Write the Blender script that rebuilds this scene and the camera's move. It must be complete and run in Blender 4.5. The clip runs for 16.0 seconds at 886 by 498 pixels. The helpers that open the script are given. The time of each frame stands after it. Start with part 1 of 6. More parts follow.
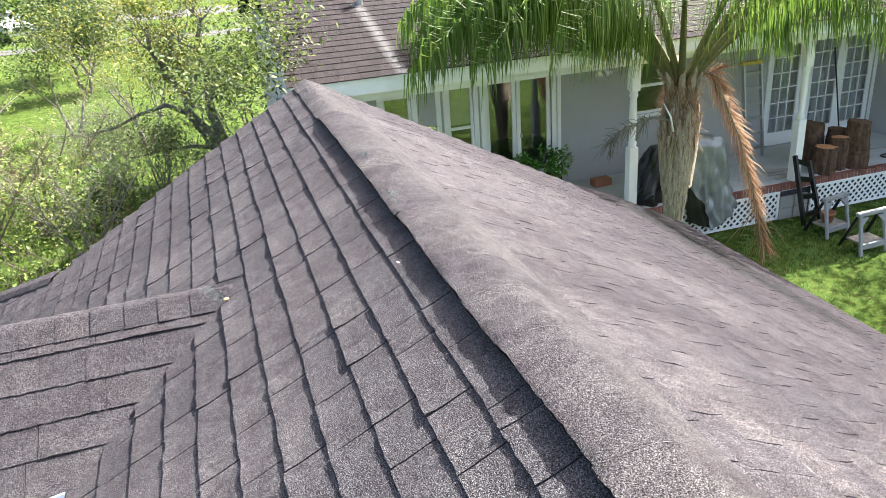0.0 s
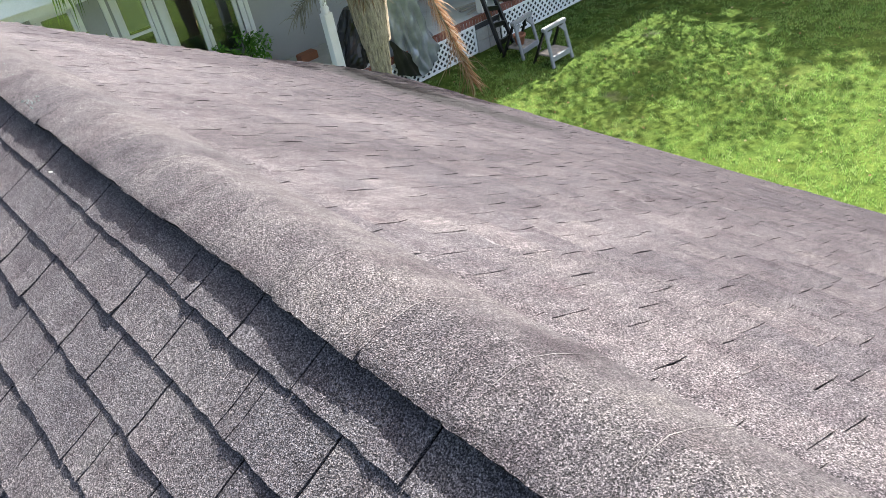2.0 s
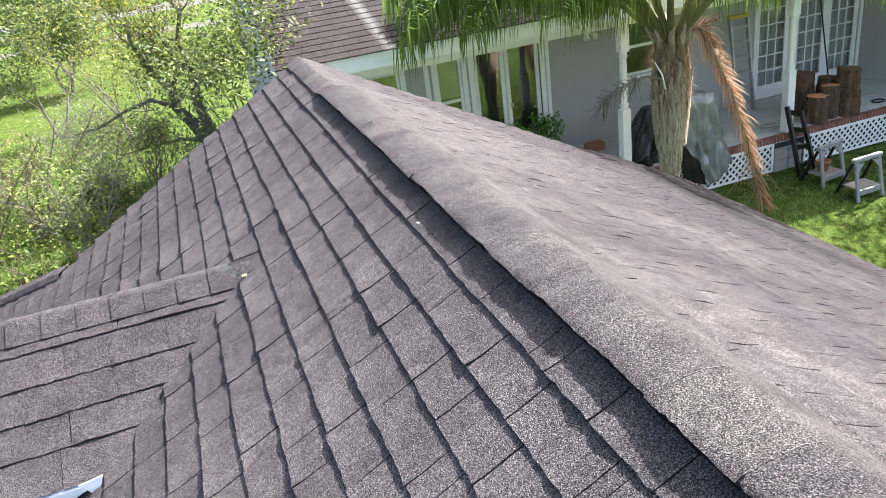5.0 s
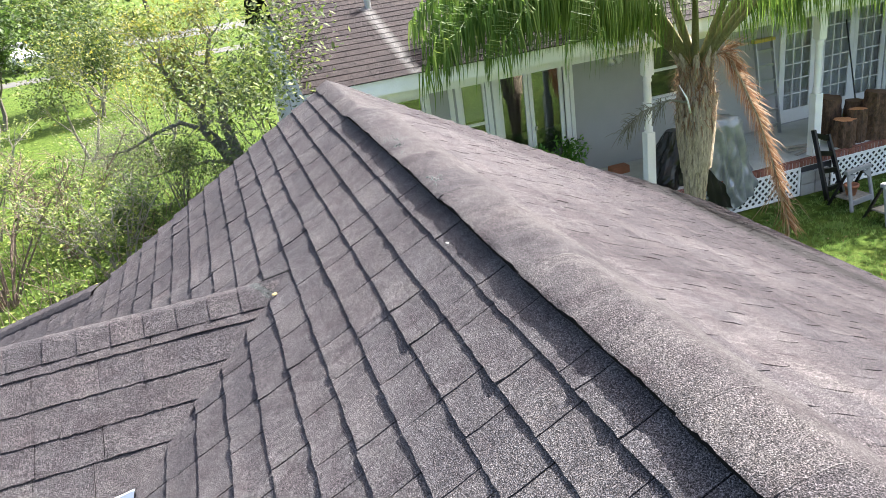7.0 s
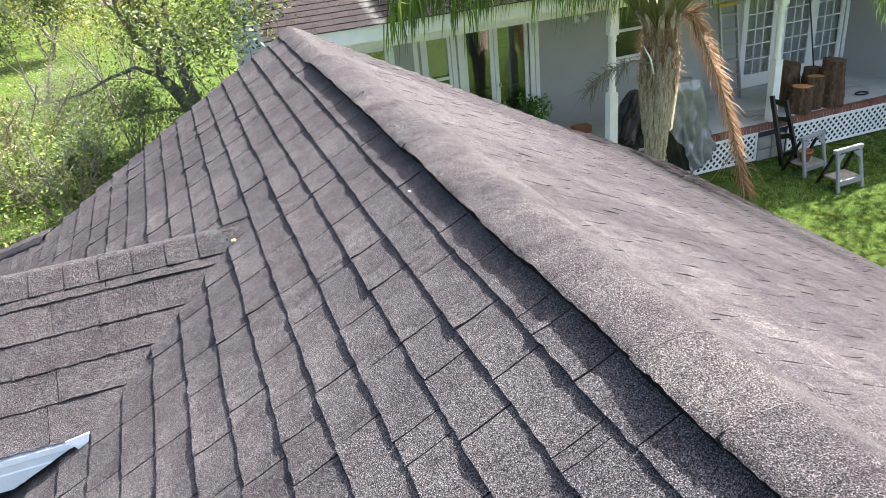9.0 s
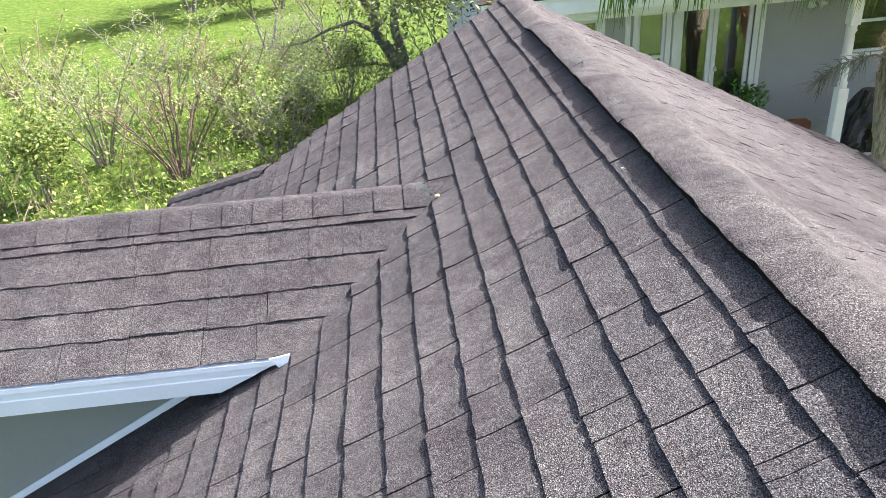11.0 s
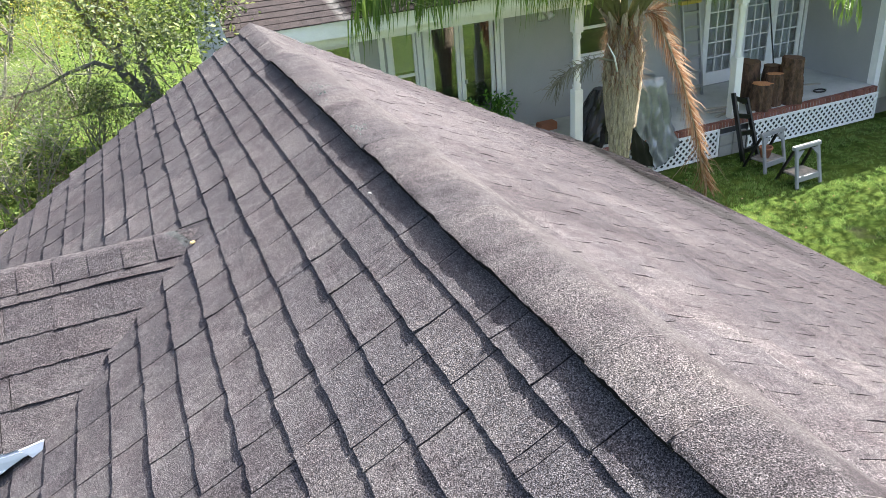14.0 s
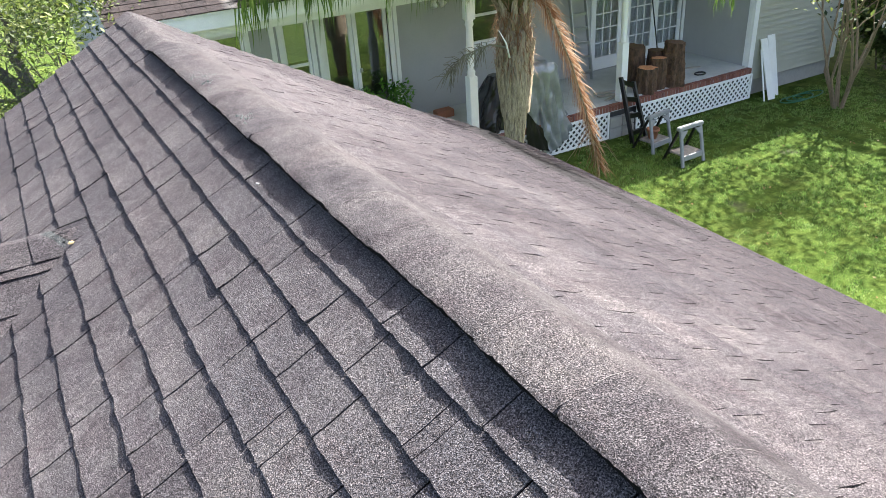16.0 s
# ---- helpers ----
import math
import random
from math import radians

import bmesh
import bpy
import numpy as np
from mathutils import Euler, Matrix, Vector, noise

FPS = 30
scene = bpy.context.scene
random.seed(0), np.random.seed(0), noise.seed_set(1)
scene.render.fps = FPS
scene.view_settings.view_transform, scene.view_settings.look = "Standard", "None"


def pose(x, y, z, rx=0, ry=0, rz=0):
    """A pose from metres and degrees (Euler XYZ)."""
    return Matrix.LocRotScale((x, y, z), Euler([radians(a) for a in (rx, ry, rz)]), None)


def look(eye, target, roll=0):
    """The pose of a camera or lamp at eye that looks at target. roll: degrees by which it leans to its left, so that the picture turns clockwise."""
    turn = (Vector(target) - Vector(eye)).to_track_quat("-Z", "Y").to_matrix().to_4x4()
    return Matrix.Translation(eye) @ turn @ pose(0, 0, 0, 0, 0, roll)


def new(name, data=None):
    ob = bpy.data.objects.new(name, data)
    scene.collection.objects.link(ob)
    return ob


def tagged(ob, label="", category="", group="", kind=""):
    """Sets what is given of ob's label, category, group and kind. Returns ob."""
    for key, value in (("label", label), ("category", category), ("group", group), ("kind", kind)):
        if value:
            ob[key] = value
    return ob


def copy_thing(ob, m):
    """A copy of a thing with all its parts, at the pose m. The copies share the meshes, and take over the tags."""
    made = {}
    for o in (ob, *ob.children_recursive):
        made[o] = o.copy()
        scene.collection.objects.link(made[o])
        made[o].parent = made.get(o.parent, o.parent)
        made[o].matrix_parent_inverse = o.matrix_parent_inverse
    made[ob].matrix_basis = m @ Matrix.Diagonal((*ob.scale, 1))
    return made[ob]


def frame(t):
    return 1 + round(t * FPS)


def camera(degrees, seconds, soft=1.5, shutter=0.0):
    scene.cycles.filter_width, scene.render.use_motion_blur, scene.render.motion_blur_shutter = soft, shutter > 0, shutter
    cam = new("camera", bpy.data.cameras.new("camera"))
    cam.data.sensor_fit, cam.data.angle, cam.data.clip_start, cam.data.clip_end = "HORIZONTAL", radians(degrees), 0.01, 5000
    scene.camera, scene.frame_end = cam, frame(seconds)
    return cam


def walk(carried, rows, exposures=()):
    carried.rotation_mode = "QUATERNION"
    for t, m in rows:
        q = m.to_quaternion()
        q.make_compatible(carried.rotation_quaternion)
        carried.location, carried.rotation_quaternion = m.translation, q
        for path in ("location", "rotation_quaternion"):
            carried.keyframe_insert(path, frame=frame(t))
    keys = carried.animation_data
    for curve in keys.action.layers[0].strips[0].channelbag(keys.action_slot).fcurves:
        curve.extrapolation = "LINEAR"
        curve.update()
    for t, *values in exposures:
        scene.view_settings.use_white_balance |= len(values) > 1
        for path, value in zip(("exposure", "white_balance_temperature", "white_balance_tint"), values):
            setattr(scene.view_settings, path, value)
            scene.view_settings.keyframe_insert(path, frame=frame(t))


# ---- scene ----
cam = camera(60.78, 16.0, soft=0.6)
PATH = [
    (0, -0.6782, 0.5134, 5.2014, 66.551, 3.916, -17.842),
    (0.5, -0.6656, 0.5048, 5.1548, 61.627, 6.681, -23.882),
    (1, -0.6090, 0.4861, 5.1054, 57.702, 9.043, -32.485),
    (1.5, -0.5629, 0.4615, 5.0585, 55.749, 10.157, -38.389),
    (2, -0.5018, 0.4101, 5.0392, 55.170, 9.865, -41.947),
    (2.5, -0.5188, 0.4215, 5.0374, 54.501, 9.129, -46.771),
    (3, -0.6054, 0.4604, 5.0791, 56.425, 8.685, -42.694),
    (3.5, -0.6796, 0.4800, 5.1103, 59.757, 7.681, -34.952),
    (4, -0.7236, 0.4980, 5.1275, 62.075, 7.730, -29.588),
    (4.5, -0.7579, 0.5142, 5.1369, 63.940, 7.734, -23.947),
    (5, -0.7787, 0.5206, 5.1411, 64.800, 7.333, -19.874),
    (5.2, -0.7871, 0.5207, 5.1448, 64.961, 6.911, -19.148),
    (6.25, -0.8035, 0.5096, 5.1489, 66.246, 7.251, -17.611),
    (7.3, -0.8149, 0.4974, 5.1461, 66.742, 7.840, -18.530),
    (7.5, -0.8174, 0.4963, 5.1415, 66.527, 7.537, -18.974),
    (8, -0.8181, 0.4842, 5.1323, 65.467, 6.719, -20.334),
    (8.5, -0.8134, 0.4867, 5.1232, 64.151, 6.296, -21.279),
    (9, -0.8234, 0.4853, 5.1218, 63.277, 5.228, -20.365),
    (9.5, -0.8390, 0.4865, 5.1311, 63.477, 4.218, -16.449),
    (10, -0.8686, 0.4942, 5.1265, 63.764, 4.528, -9.084),
    (10.2, -0.9177, 0.4980, 5.1196, 63.439, 3.986, -6.737),
    (11.25, -0.9053, 0.5033, 5.1190, 62.299, 4.126, -4.885),
    (12.3, -0.8483, 0.5031, 5.1225, 62.035, 5.668, -10.127),
    (12.5, -0.8444, 0.5004, 5.1205, 62.127, 5.794, -11.158),
    (13, -0.8328, 0.4937, 5.1158, 61.859, 5.264, -14.192),
    (13.5, -0.8143, 0.4826, 5.1260, 61.893, 4.576, -18.895),
    (14, -0.7925, 0.4870, 5.1378, 62.737, 4.459, -22.662),
    (14.5, -0.7757, 0.4753, 5.1295, 62.631, 4.289, -24.461),
    (15, -0.7646, 0.4624, 5.1245, 61.693, 3.912, -26.933),
    (15.5, -0.7527, 0.4621, 5.1193, 61.337, 3.686, -29.328),
    (16, -0.7571, 0.4681, 5.1217, 61.431, 3.405, -30.218),
]
walk(cam, [(t, pose(x, y, z, rx, ry, rz)) for t, x, y, z, rx, ry, rz in PATH], ((0.0, 2.05), (1.5, 2.05), (2.5, 1.92), (3.5, 2.04), (9.0, 2.04), (16.0, 2.06)))

# ---- world, sun, exposure ----
SUN = Vector((0.85, 0.47, 1.0)).normalized()
world = bpy.data.worlds.new("sky")
scene.world = world
world.use_nodes = True
_nt = world.node_tree
_sky = _nt.nodes.new("ShaderNodeTexSky")
_sky.sky_type = "NISHITA"
_sky.sun_disc = False
_sky.dust_density = 6.0
_sky.air_density = 0.9
_sky.ozone_density = 0.5
_sky.sun_elevation = math.asin(SUN.z)
_sky.sun_rotation = math.atan2(SUN.x, SUN.y)
_bg = _nt.nodes["Background"]
_nt.links.new(_sky.outputs["Color"], _bg.inputs["Color"])
_bg.inputs["Strength"].default_value = 0.151
sun = new("sun", bpy.data.lights.new("sun", "SUN"))
sun.data.energy = 5.2
sun.data.angle = radians(0.5)
sun.data.color = (1.0, 0.99, 0.96)
sun.matrix_world = look(SUN * 60, (0, 0, 0))


# ---- building helpers ----
class Geo:
    """Vertices and faces of one mesh."""

    def __init__(self):
        self.v, self.f = [], []

    def add(self, verts, faces):
        o = len(self.v)
        self.v += [tuple(p) for p in verts]
        self.f += [tuple(i + o for i in face) for face in faces]
        return self

    def box(self, c, s, m=None):
        """A box of centre c and size s, turned by the matrix m about its centre."""
        x, y, z = s[0] / 2, s[1] / 2, s[2] / 2
        pts = [Vector(p) for p in ((-x, -y, -z), (x, -y, -z), (x, y, -z), (-x, y, -z), (-x, -y, z), (x, -y, z), (x, y, z), (-x, y, z))]
        if m is not None:
            pts = [m @ p for p in pts]
        c = Vector(c)
        return self.add([p + c for p in pts], [(0, 3, 2, 1), (4, 5, 6, 7), (0, 1, 5, 4), (1, 2, 6, 5), (2, 3, 7, 6), (3, 0, 4, 7)])

    def span(self, a, b):
        """A box between two opposite corners."""
        return self.box([(a[i] + b[i]) / 2 for i in range(3)], [abs(a[i] - b[i]) for i in range(3)])

    def bar(self, a, b, w, d, up=(0, 0, 1)):
        """A bar of w by d from a to b."""
        a, b = Vector(a), Vector(b)
        z = (b - a).normalized()
        x = Vector(up).cross(z)
        x = x.normalized() if x.length > 1e-4 else Vector((1, 0, 0))
        y = z.cross(x)
        return self.box((a + b) / 2, (w, d, (b - a).length), Matrix((x, y, z)).transposed())

    def tube(self, path, radii, n=8, caps=True):
        """A round tube along a path with a radius at each point."""
        path = [Vector(p) for p in path]
        o = len(self.v)
        side = None
        for i, p in enumerate(path):
            t = (path[min(i + 1, len(path) - 1)] - path[max(i - 1, 0)]).normalized()
            if side is None:
                side = t.orthogonal().normalized()
            side = (side - t * side.dot(t)).normalized()
            w = t.cross(side)
            for k in range(n):
                a = 2 * math.pi * k / n
                self.v.append(tuple(p + (side * math.cos(a) + w * math.sin(a)) * radii[i]))
        for i in range(len(path) - 1):
            for k in range(n):
                self.f.append((o + i * n + k, o + i * n + (k + 1) % n, o + (i + 1) * n + (k + 1) % n, o + (i + 1) * n + k))
        if caps:
            self.f.append(tuple(o + k for k in reversed(range(n))))
            self.f.append(tuple(o + (len(path) - 1) * n + k for k in range(n)))
        return self

    def lathe(self, profile, c, n=20):
        """A turned body: profile of (radius, height), about the upright line through c."""
        o = len(self.v)
        for r, h in profile:
            for k in range(n):
                a = 2 * math.pi * k / n
                self.v.append((c[0] + r * math.cos(a), c[1] + r * math.sin(a), c[2] + h))
        for i in range(len(profile) - 1):
            for k in range(n):
                self.f.append((o + i * n + k, o + i * n + (k + 1) % n, o + (i + 1) * n + (k + 1) % n, o + (i + 1) * n + k))
        self.f.append(tuple(o + k for k in reversed(range(n))))
        self.f.append(tuple(o + (len(profile) - 1) * n + k for k in range(n)))
        return self

    def mesh(self, name, mat, smooth=False, bevel=0.0):
        me = bpy.data.meshes.new(name)
        me.from_pydata(self.v, [], self.f)
        if bevel:
            bm = bmesh.new()
            bm.from_mesh(me)
            bmesh.ops.bevel(bm, geom=bm.edges[:], offset=bevel, segments=2, affect="EDGES", clamp_overlap=True)
            bm.to_mesh(me)
            bm.free()
        me.materials.append(mat)
        if smooth:
            me.shade_smooth()
        me.update()
        return me


def part(name, geo, mat, parent, label="", smooth=False, bevel=0.0):
    ob = new(name, geo.mesh(name, mat, smooth, bevel) if isinstance(geo, Geo) else geo)
    ob.parent = parent
    if label:
        ob["label"] = label
    return ob


def thing(name, label, category, loc=None, geo=None, mat=None, group="", kind="", smooth=False, bevel=0.0):
    ob = new(name, geo.mesh(name, mat, smooth, bevel) if geo else None)
    if loc is not None:
        ob.location = loc
    return tagged(ob, label, category, group, kind)


# ---- materials ----
class Mat:
    """A node material; noise() and ramp() give sockets, done() links them up."""

    def __init__(self, name, rough=0.8, metal=0.0):
        self.m = bpy.data.materials.new(name)
        self.m.use_nodes = True
        self.t = self.m.node_tree
        self.b = self.t.nodes["Principled BSDF"]
        self.b.inputs["Roughness"].default_value = rough
        self.b.inputs["Metallic"].default_value = metal
        self.p = self.t.nodes.new("ShaderNodeNewGeometry").outputs["Position"]

    def node(self, kind, **sets):
        n = self.t.nodes.new(kind)
        for k, v in sets.items():
            n.inputs[k.replace("_", " ")].default_value = v
        return n

    def link(self, a, b):
        self.t.links.new(a, b)

    def local(self):
        self.p = self.t.nodes.new("ShaderNodeTexCoord").outputs["Object"]
        return self

    def stretch(self, sx, sy, sz, vec=None):
        n = self.t.nodes.new("ShaderNodeMapping")
        n.inputs["Scale"].default_value = (sx, sy, sz)
        self.link(vec or self.p, n.inputs["Vector"])
        return n.outputs["Vector"]

    def noise(self, scale, detail=3.0, rough=0.6, vec=None):
        n = self.node("ShaderNodeTexNoise", Scale=scale, Detail=detail, Roughness=rough)
        self.link(vec or self.p, n.inputs["Vector"])
        return n.outputs["Fac"]

    def voronoi(self, scale, out="Distance", vec=None):
        n = self.node("ShaderNodeTexVoronoi", Scale=scale)
        self.link(vec or self.p, n.inputs["Vector"])
        return n.outputs[out]

    def wave(self, scale, distort=2.0, vec=None, axis="X"):
        n = self.node("ShaderNodeTexWave", Scale=scale, Distortion=distort, Detail=2.0)
        n.bands_direction = axis
        self.link(vec or self.p, n.inputs["Vector"])
        return n.outputs["Fac"]

    def ramp(self, fac, *stops):
        n = self.t.nodes.new("ShaderNodeValToRGB")
        e = n.color_ramp.elements
        while len(e) < len(stops):
            e.new(0.5)
        for el, (pos, col) in zip(e, stops):
            el.position = pos
            el.color = (*col, 1) if not isinstance(col, (int, float)) else (col, col, col, 1)
        self.link(fac, n.inputs["Fac"])
        return n.outputs["Color"]

    def mix(self, fac, a, b, how="MIX"):
        n = self.t.nodes.new("ShaderNodeMix")
        n.data_type, n.blend_type = "RGBA", how
        for sock, v in ((n.inputs[0], fac), (n.inputs[6], a), (n.inputs[7], b)):
            if isinstance(v, bpy.types.NodeSocket):
                self.link(v, sock)
            elif isinstance(v, (int, float)):
                sock.default_value = v if sock.type == "VALUE" else (v, v, v, 1)
            else:
                sock.default_value = (*v, 1)
        return n.outputs[2]

    def math(self, op, a, b):
        n = self.t.nodes.new("ShaderNodeMath")
        n.operation = op
        for sock, v in ((n.inputs[0], a), (n.inputs[1], b)):
            if isinstance(v, bpy.types.NodeSocket):
                self.link(v, sock)
            else:
                sock.default_value = v
        return n.outputs[0]

    def random(self):
        return self.t.nodes.new("ShaderNodeObjectInfo").outputs["Random"]

    def island(self):
        return self.t.nodes.new("ShaderNodeNewGeometry").outputs["Random Per Island"]

    def done(self, color, bump=None, strength=0.3, dist=0.004, rough=None):
        if isinstance(color, bpy.types.NodeSocket):
            self.link(color, self.b.inputs["Base Color"])
        else:
            self.b.inputs["Base Color"].default_value = (*color, 1)
        if bump is not None:
            n = self.node("ShaderNodeBump", Strength=strength, Distance=dist)
            self.link(bump, n.inputs["Height"])
            self.link(n.outputs["Normal"], self.b.inputs["Normal"])
        if rough is not None:
            self.link(rough, self.b.inputs["Roughness"])
        return self.m


def shingle_material(name, dark, light, per_piece, moss_and_shade=False, far_shade_on=True, mottle=0.0, washed=False):
    """Mineral granules on asphalt: speckle, worn blotches, and a tone of its own for each shingle."""
    k = Mat(name, rough=0.9)
    k.b.inputs["Specular IOR Level"].default_value = 0.11 if moss_and_shade else 0.15
    gran = k.noise(330, 1.5, 0.6)
    grit = k.mix(0.2, k.voronoi(380, "Color"), k.noise(160, 2.0, 0.7))
    clump = k.noise(270, 2.0, 0.7)
    blotch = k.noise(2.6, 4.0, 0.65)
    mid = tuple((a + b) / 2 for a, b in zip(dark, light))
    base = k.ramp(grit, (0.28, dark), (0.50, mid), (0.76, light))
    base = k.mix(0.8, base, k.ramp(gran, (0.36, (0.22, 0.22, 0.25)), (0.64, (1.86, 1.86, 1.84))), "MULTIPLY")
    base = k.mix(0.8, base, k.ramp(clump, (0.38, (0.48, 0.45, 0.47)), (0.62, (1.60, 1.55, 1.51))), "MULTIPLY")
    rust = k.noise(7.0, 4.0, 0.7)
    base = k.mix(0.75, base, k.ramp(rust, (0.34, (0.70, 0.63, 0.66)), (0.52, (1.0, 0.98, 0.99)), (0.70, (1.10, 1.09, 1.05))), "MULTIPLY")
    base = k.mix(0.55, base, k.ramp(blotch, (0.30, (0.66, 0.63, 0.66)), (0.70, (1.04, 1.0, 0.97))), "MULTIPLY")
    if mottle:
        patch = k.mix(0.4, k.noise(4.2, 3.0, 0.6), k.noise(11.0, 3.0, 0.7))
        base = k.mix(mottle, base, k.ramp(patch, (0.36, (0.46, 0.40, 0.45)), (0.50, (0.98, 0.96, 0.96)), (0.66, (1.16, 1.15, 1.10))), "MULTIPLY")
    tone = k.ramp(per_piece(k), (0.0, (0.86, 0.86, 0.88)), (0.5, (0.96, 0.95, 0.95)), (1.0, (1.08, 1.06, 1.04)))
    base = k.mix(1.0, base, tone, "MULTIPLY")
    drag = k.noise(1.0, 3.0, 0.7, k.stretch(11, 44, 11))
    base = k.mix(0.6 if moss_and_shade else 0.45, base, k.ramp(drag, (0.36, (0.62, 0.60, 0.62)), (0.64, (1.26, 1.23, 1.20))), "MULTIPLY")
    if not moss_and_shade and far_shade_on:
        # granule shade put into the colour, blotchy and deeper towards the far end
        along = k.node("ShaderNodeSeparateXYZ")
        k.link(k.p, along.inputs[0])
        far_shade = k.math("ADD", k.noise(1.0, 5.0, 0.65, k.stretch(0.9, 1.5, 0.9)), k.math("MULTIPLY", along.outputs["Y"], 0.06))
        base = k.mix(k.ramp(far_shade, (0.56, 0.0), (0.86, 0.8)), base, k.mix(1.0, base, (0.60, 0.57, 0.60), "MULTIPLY"))
    if moss_and_shade:
        # shade of backlit granules painted as streaks down the slope, deeper towards the eave
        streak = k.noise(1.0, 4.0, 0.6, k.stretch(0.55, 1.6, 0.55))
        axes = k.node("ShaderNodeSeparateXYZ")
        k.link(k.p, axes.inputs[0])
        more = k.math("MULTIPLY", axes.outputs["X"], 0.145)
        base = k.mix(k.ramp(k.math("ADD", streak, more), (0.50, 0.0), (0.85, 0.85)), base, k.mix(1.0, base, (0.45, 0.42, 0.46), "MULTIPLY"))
        # black moss along the low far edge
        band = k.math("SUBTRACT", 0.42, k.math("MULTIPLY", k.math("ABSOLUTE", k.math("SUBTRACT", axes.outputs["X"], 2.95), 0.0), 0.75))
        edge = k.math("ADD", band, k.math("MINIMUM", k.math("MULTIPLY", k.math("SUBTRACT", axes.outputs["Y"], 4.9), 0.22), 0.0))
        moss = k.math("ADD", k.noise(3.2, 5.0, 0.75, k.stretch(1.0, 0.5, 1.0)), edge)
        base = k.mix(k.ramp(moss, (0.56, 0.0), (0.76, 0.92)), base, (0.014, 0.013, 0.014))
    if washed:
        place = k.node("ShaderNodeSeparateXYZ")
        k.link(k.p, place.inputs[0])
        off = k.math("ABSOLUTE", k.math("ADD", k.math("SUBTRACT", place.outputs["X"], 2.72), k.math("MULTIPLY", place.outputs["Y"], 0.088)), 0.0)
        off = k.math("ADD", off, k.math("MULTIPLY", k.math("MAXIMUM", k.math("SUBTRACT", place.outputs["Y"], 12.2), 0.0), 2.0))
        off = k.math("ADD", off, k.math("MULTIPLY", k.noise(9.0, 3.0, 0.6), 0.10))
        base = k.mix(k.ramp(off, (0.07, 0.7), (0.17, 0.0)), base, (0.16, 0.155, 0.15))
    relief = k.math("ADD", gran, k.math("MULTIPLY", clump, 1.2))
    return k.done(base, relief, 1.0, 0.004)


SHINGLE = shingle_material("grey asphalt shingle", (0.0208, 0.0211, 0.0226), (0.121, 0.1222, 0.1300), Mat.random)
CAP = shingle_material("worn cap shingle", (0.0170, 0.0171, 0.0185), (0.0980, 0.0988, 0.1060), Mat.random, False, False, 0.8)
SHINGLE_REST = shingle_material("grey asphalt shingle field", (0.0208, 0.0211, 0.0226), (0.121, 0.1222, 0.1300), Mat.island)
SHINGLE_RIGHT = shingle_material("mossy eave shaded grey asphalt shingle", (0.0205, 0.0204, 0.0220), (0.123, 0.1222, 0.1312), Mat.random, True)
SHINGLE_RIGHT_REST = shingle_material("mossy eave shaded grey asphalt shingle field", (0.0205, 0.0204, 0.0220), (0.123, 0.1222, 0.1312), Mat.island, True)
SHINGLE_FAR = shingle_material("brown grey asphalt shingle", (0.0195, 0.0172, 0.0178), (0.052, 0.0458, 0.0470), Mat.island, False, False, 0.0, True)


def plain(name, color, rough=0.7, metal=0.0, vary=0.15, scale=6.0, bump=0.1):
    k = Mat(name, rough, metal)
    n = k.noise(scale, 4.0, 0.65)
    f = k.noise(scale * 18, 2.0, 0.6)
    lo = tuple(c * (1 - vary) for c in color)
    hi = tuple(min(1.0, c * (1 + vary)) for c in color)
    base = k.mix(0.35, k.ramp(n, (0.3, lo), (0.7, hi)), k.ramp(f, (0.3, lo), (0.7, hi)))
    return k.done(base, f, bump, 0.003)


WHITE = plain("weathered white paint", (0.90, 0.90, 0.89), 0.5, vary=0.08, scale=3.0)
WALL_GREY = plain("grey stucco", (0.43, 0.43, 0.432), 0.85, vary=0.06, scale=2.0, bump=0.2)
CONCRETE = plain("porch concrete", (0.52, 0.515, 0.505), 0.8, vary=0.18, scale=2.5, bump=0.25)
BLOCK = plain("concrete block", (0.38, 0.37, 0.35), 0.9, vary=0.15, scale=8, bump=0.4)
BLACK = plain("black plastic", (0.006, 0.006, 0.0065), 0.33, vary=0.2)
# near black that puts the shade of unlit spaces into the colour
UNLIT_DARK = plain("unlit space dark", (0.06, 0.06, 0.06), 0.9)


def grass_material():
    k = Mat("lawn", 0.95)
    k.b.inputs["Specular IOR Level"].default_value = 0.05
    a, b, c = k.noise(0.5, 4, 0.6), k.noise(4.0, 4, 0.7), k.noise(70, 3, 0.7)
    base = k.mix(0.5, k.ramp(a, (0.30, (0.046, 0.086, 0.015)), (0.55, (0.072, 0.108, 0.022)), (0.75, (0.110, 0.116, 0.042))), k.ramp(b, (0.3, (0.037, 0.068, 0.013)), (0.7, (0.100, 0.128, 0.034))))
    base = k.mix(k.ramp(c, (0.35, 0.0), (0.7, 0.35)), base, (0.0396, 0.0716, 0.0162))
    tuftv = k.mix(0.5, k.noise(9, 4, 0.75), k.noise(30, 3, 0.75))
    base = k.mix(0.9, base, k.ramp(tuftv, (0.34, (.42, .48, .38)), (0.5, (1.0, 1.03, .92)), (0.66, (1.62, 1.5, 1.4))), "MULTIPLY")
    base = k.mix(0.8, base, k.ramp(k.noise(3.4, 4, 0.7), (0.36, (.52, .60, .50)), (0.64, (1.45, 1.38, 1.3))), "MULTIPLY")
    bare = k.noise(0.9, 3, 0.5)
    base = k.mix(k.ramp(bare, (0.66, 0.0), (0.74, 0.55)), base, (0.119, 0.1, 0.0809))
    return k.done(base, k.math("ADD", c, tuftv), 0.9, 0.03)


GRASS = grass_material()


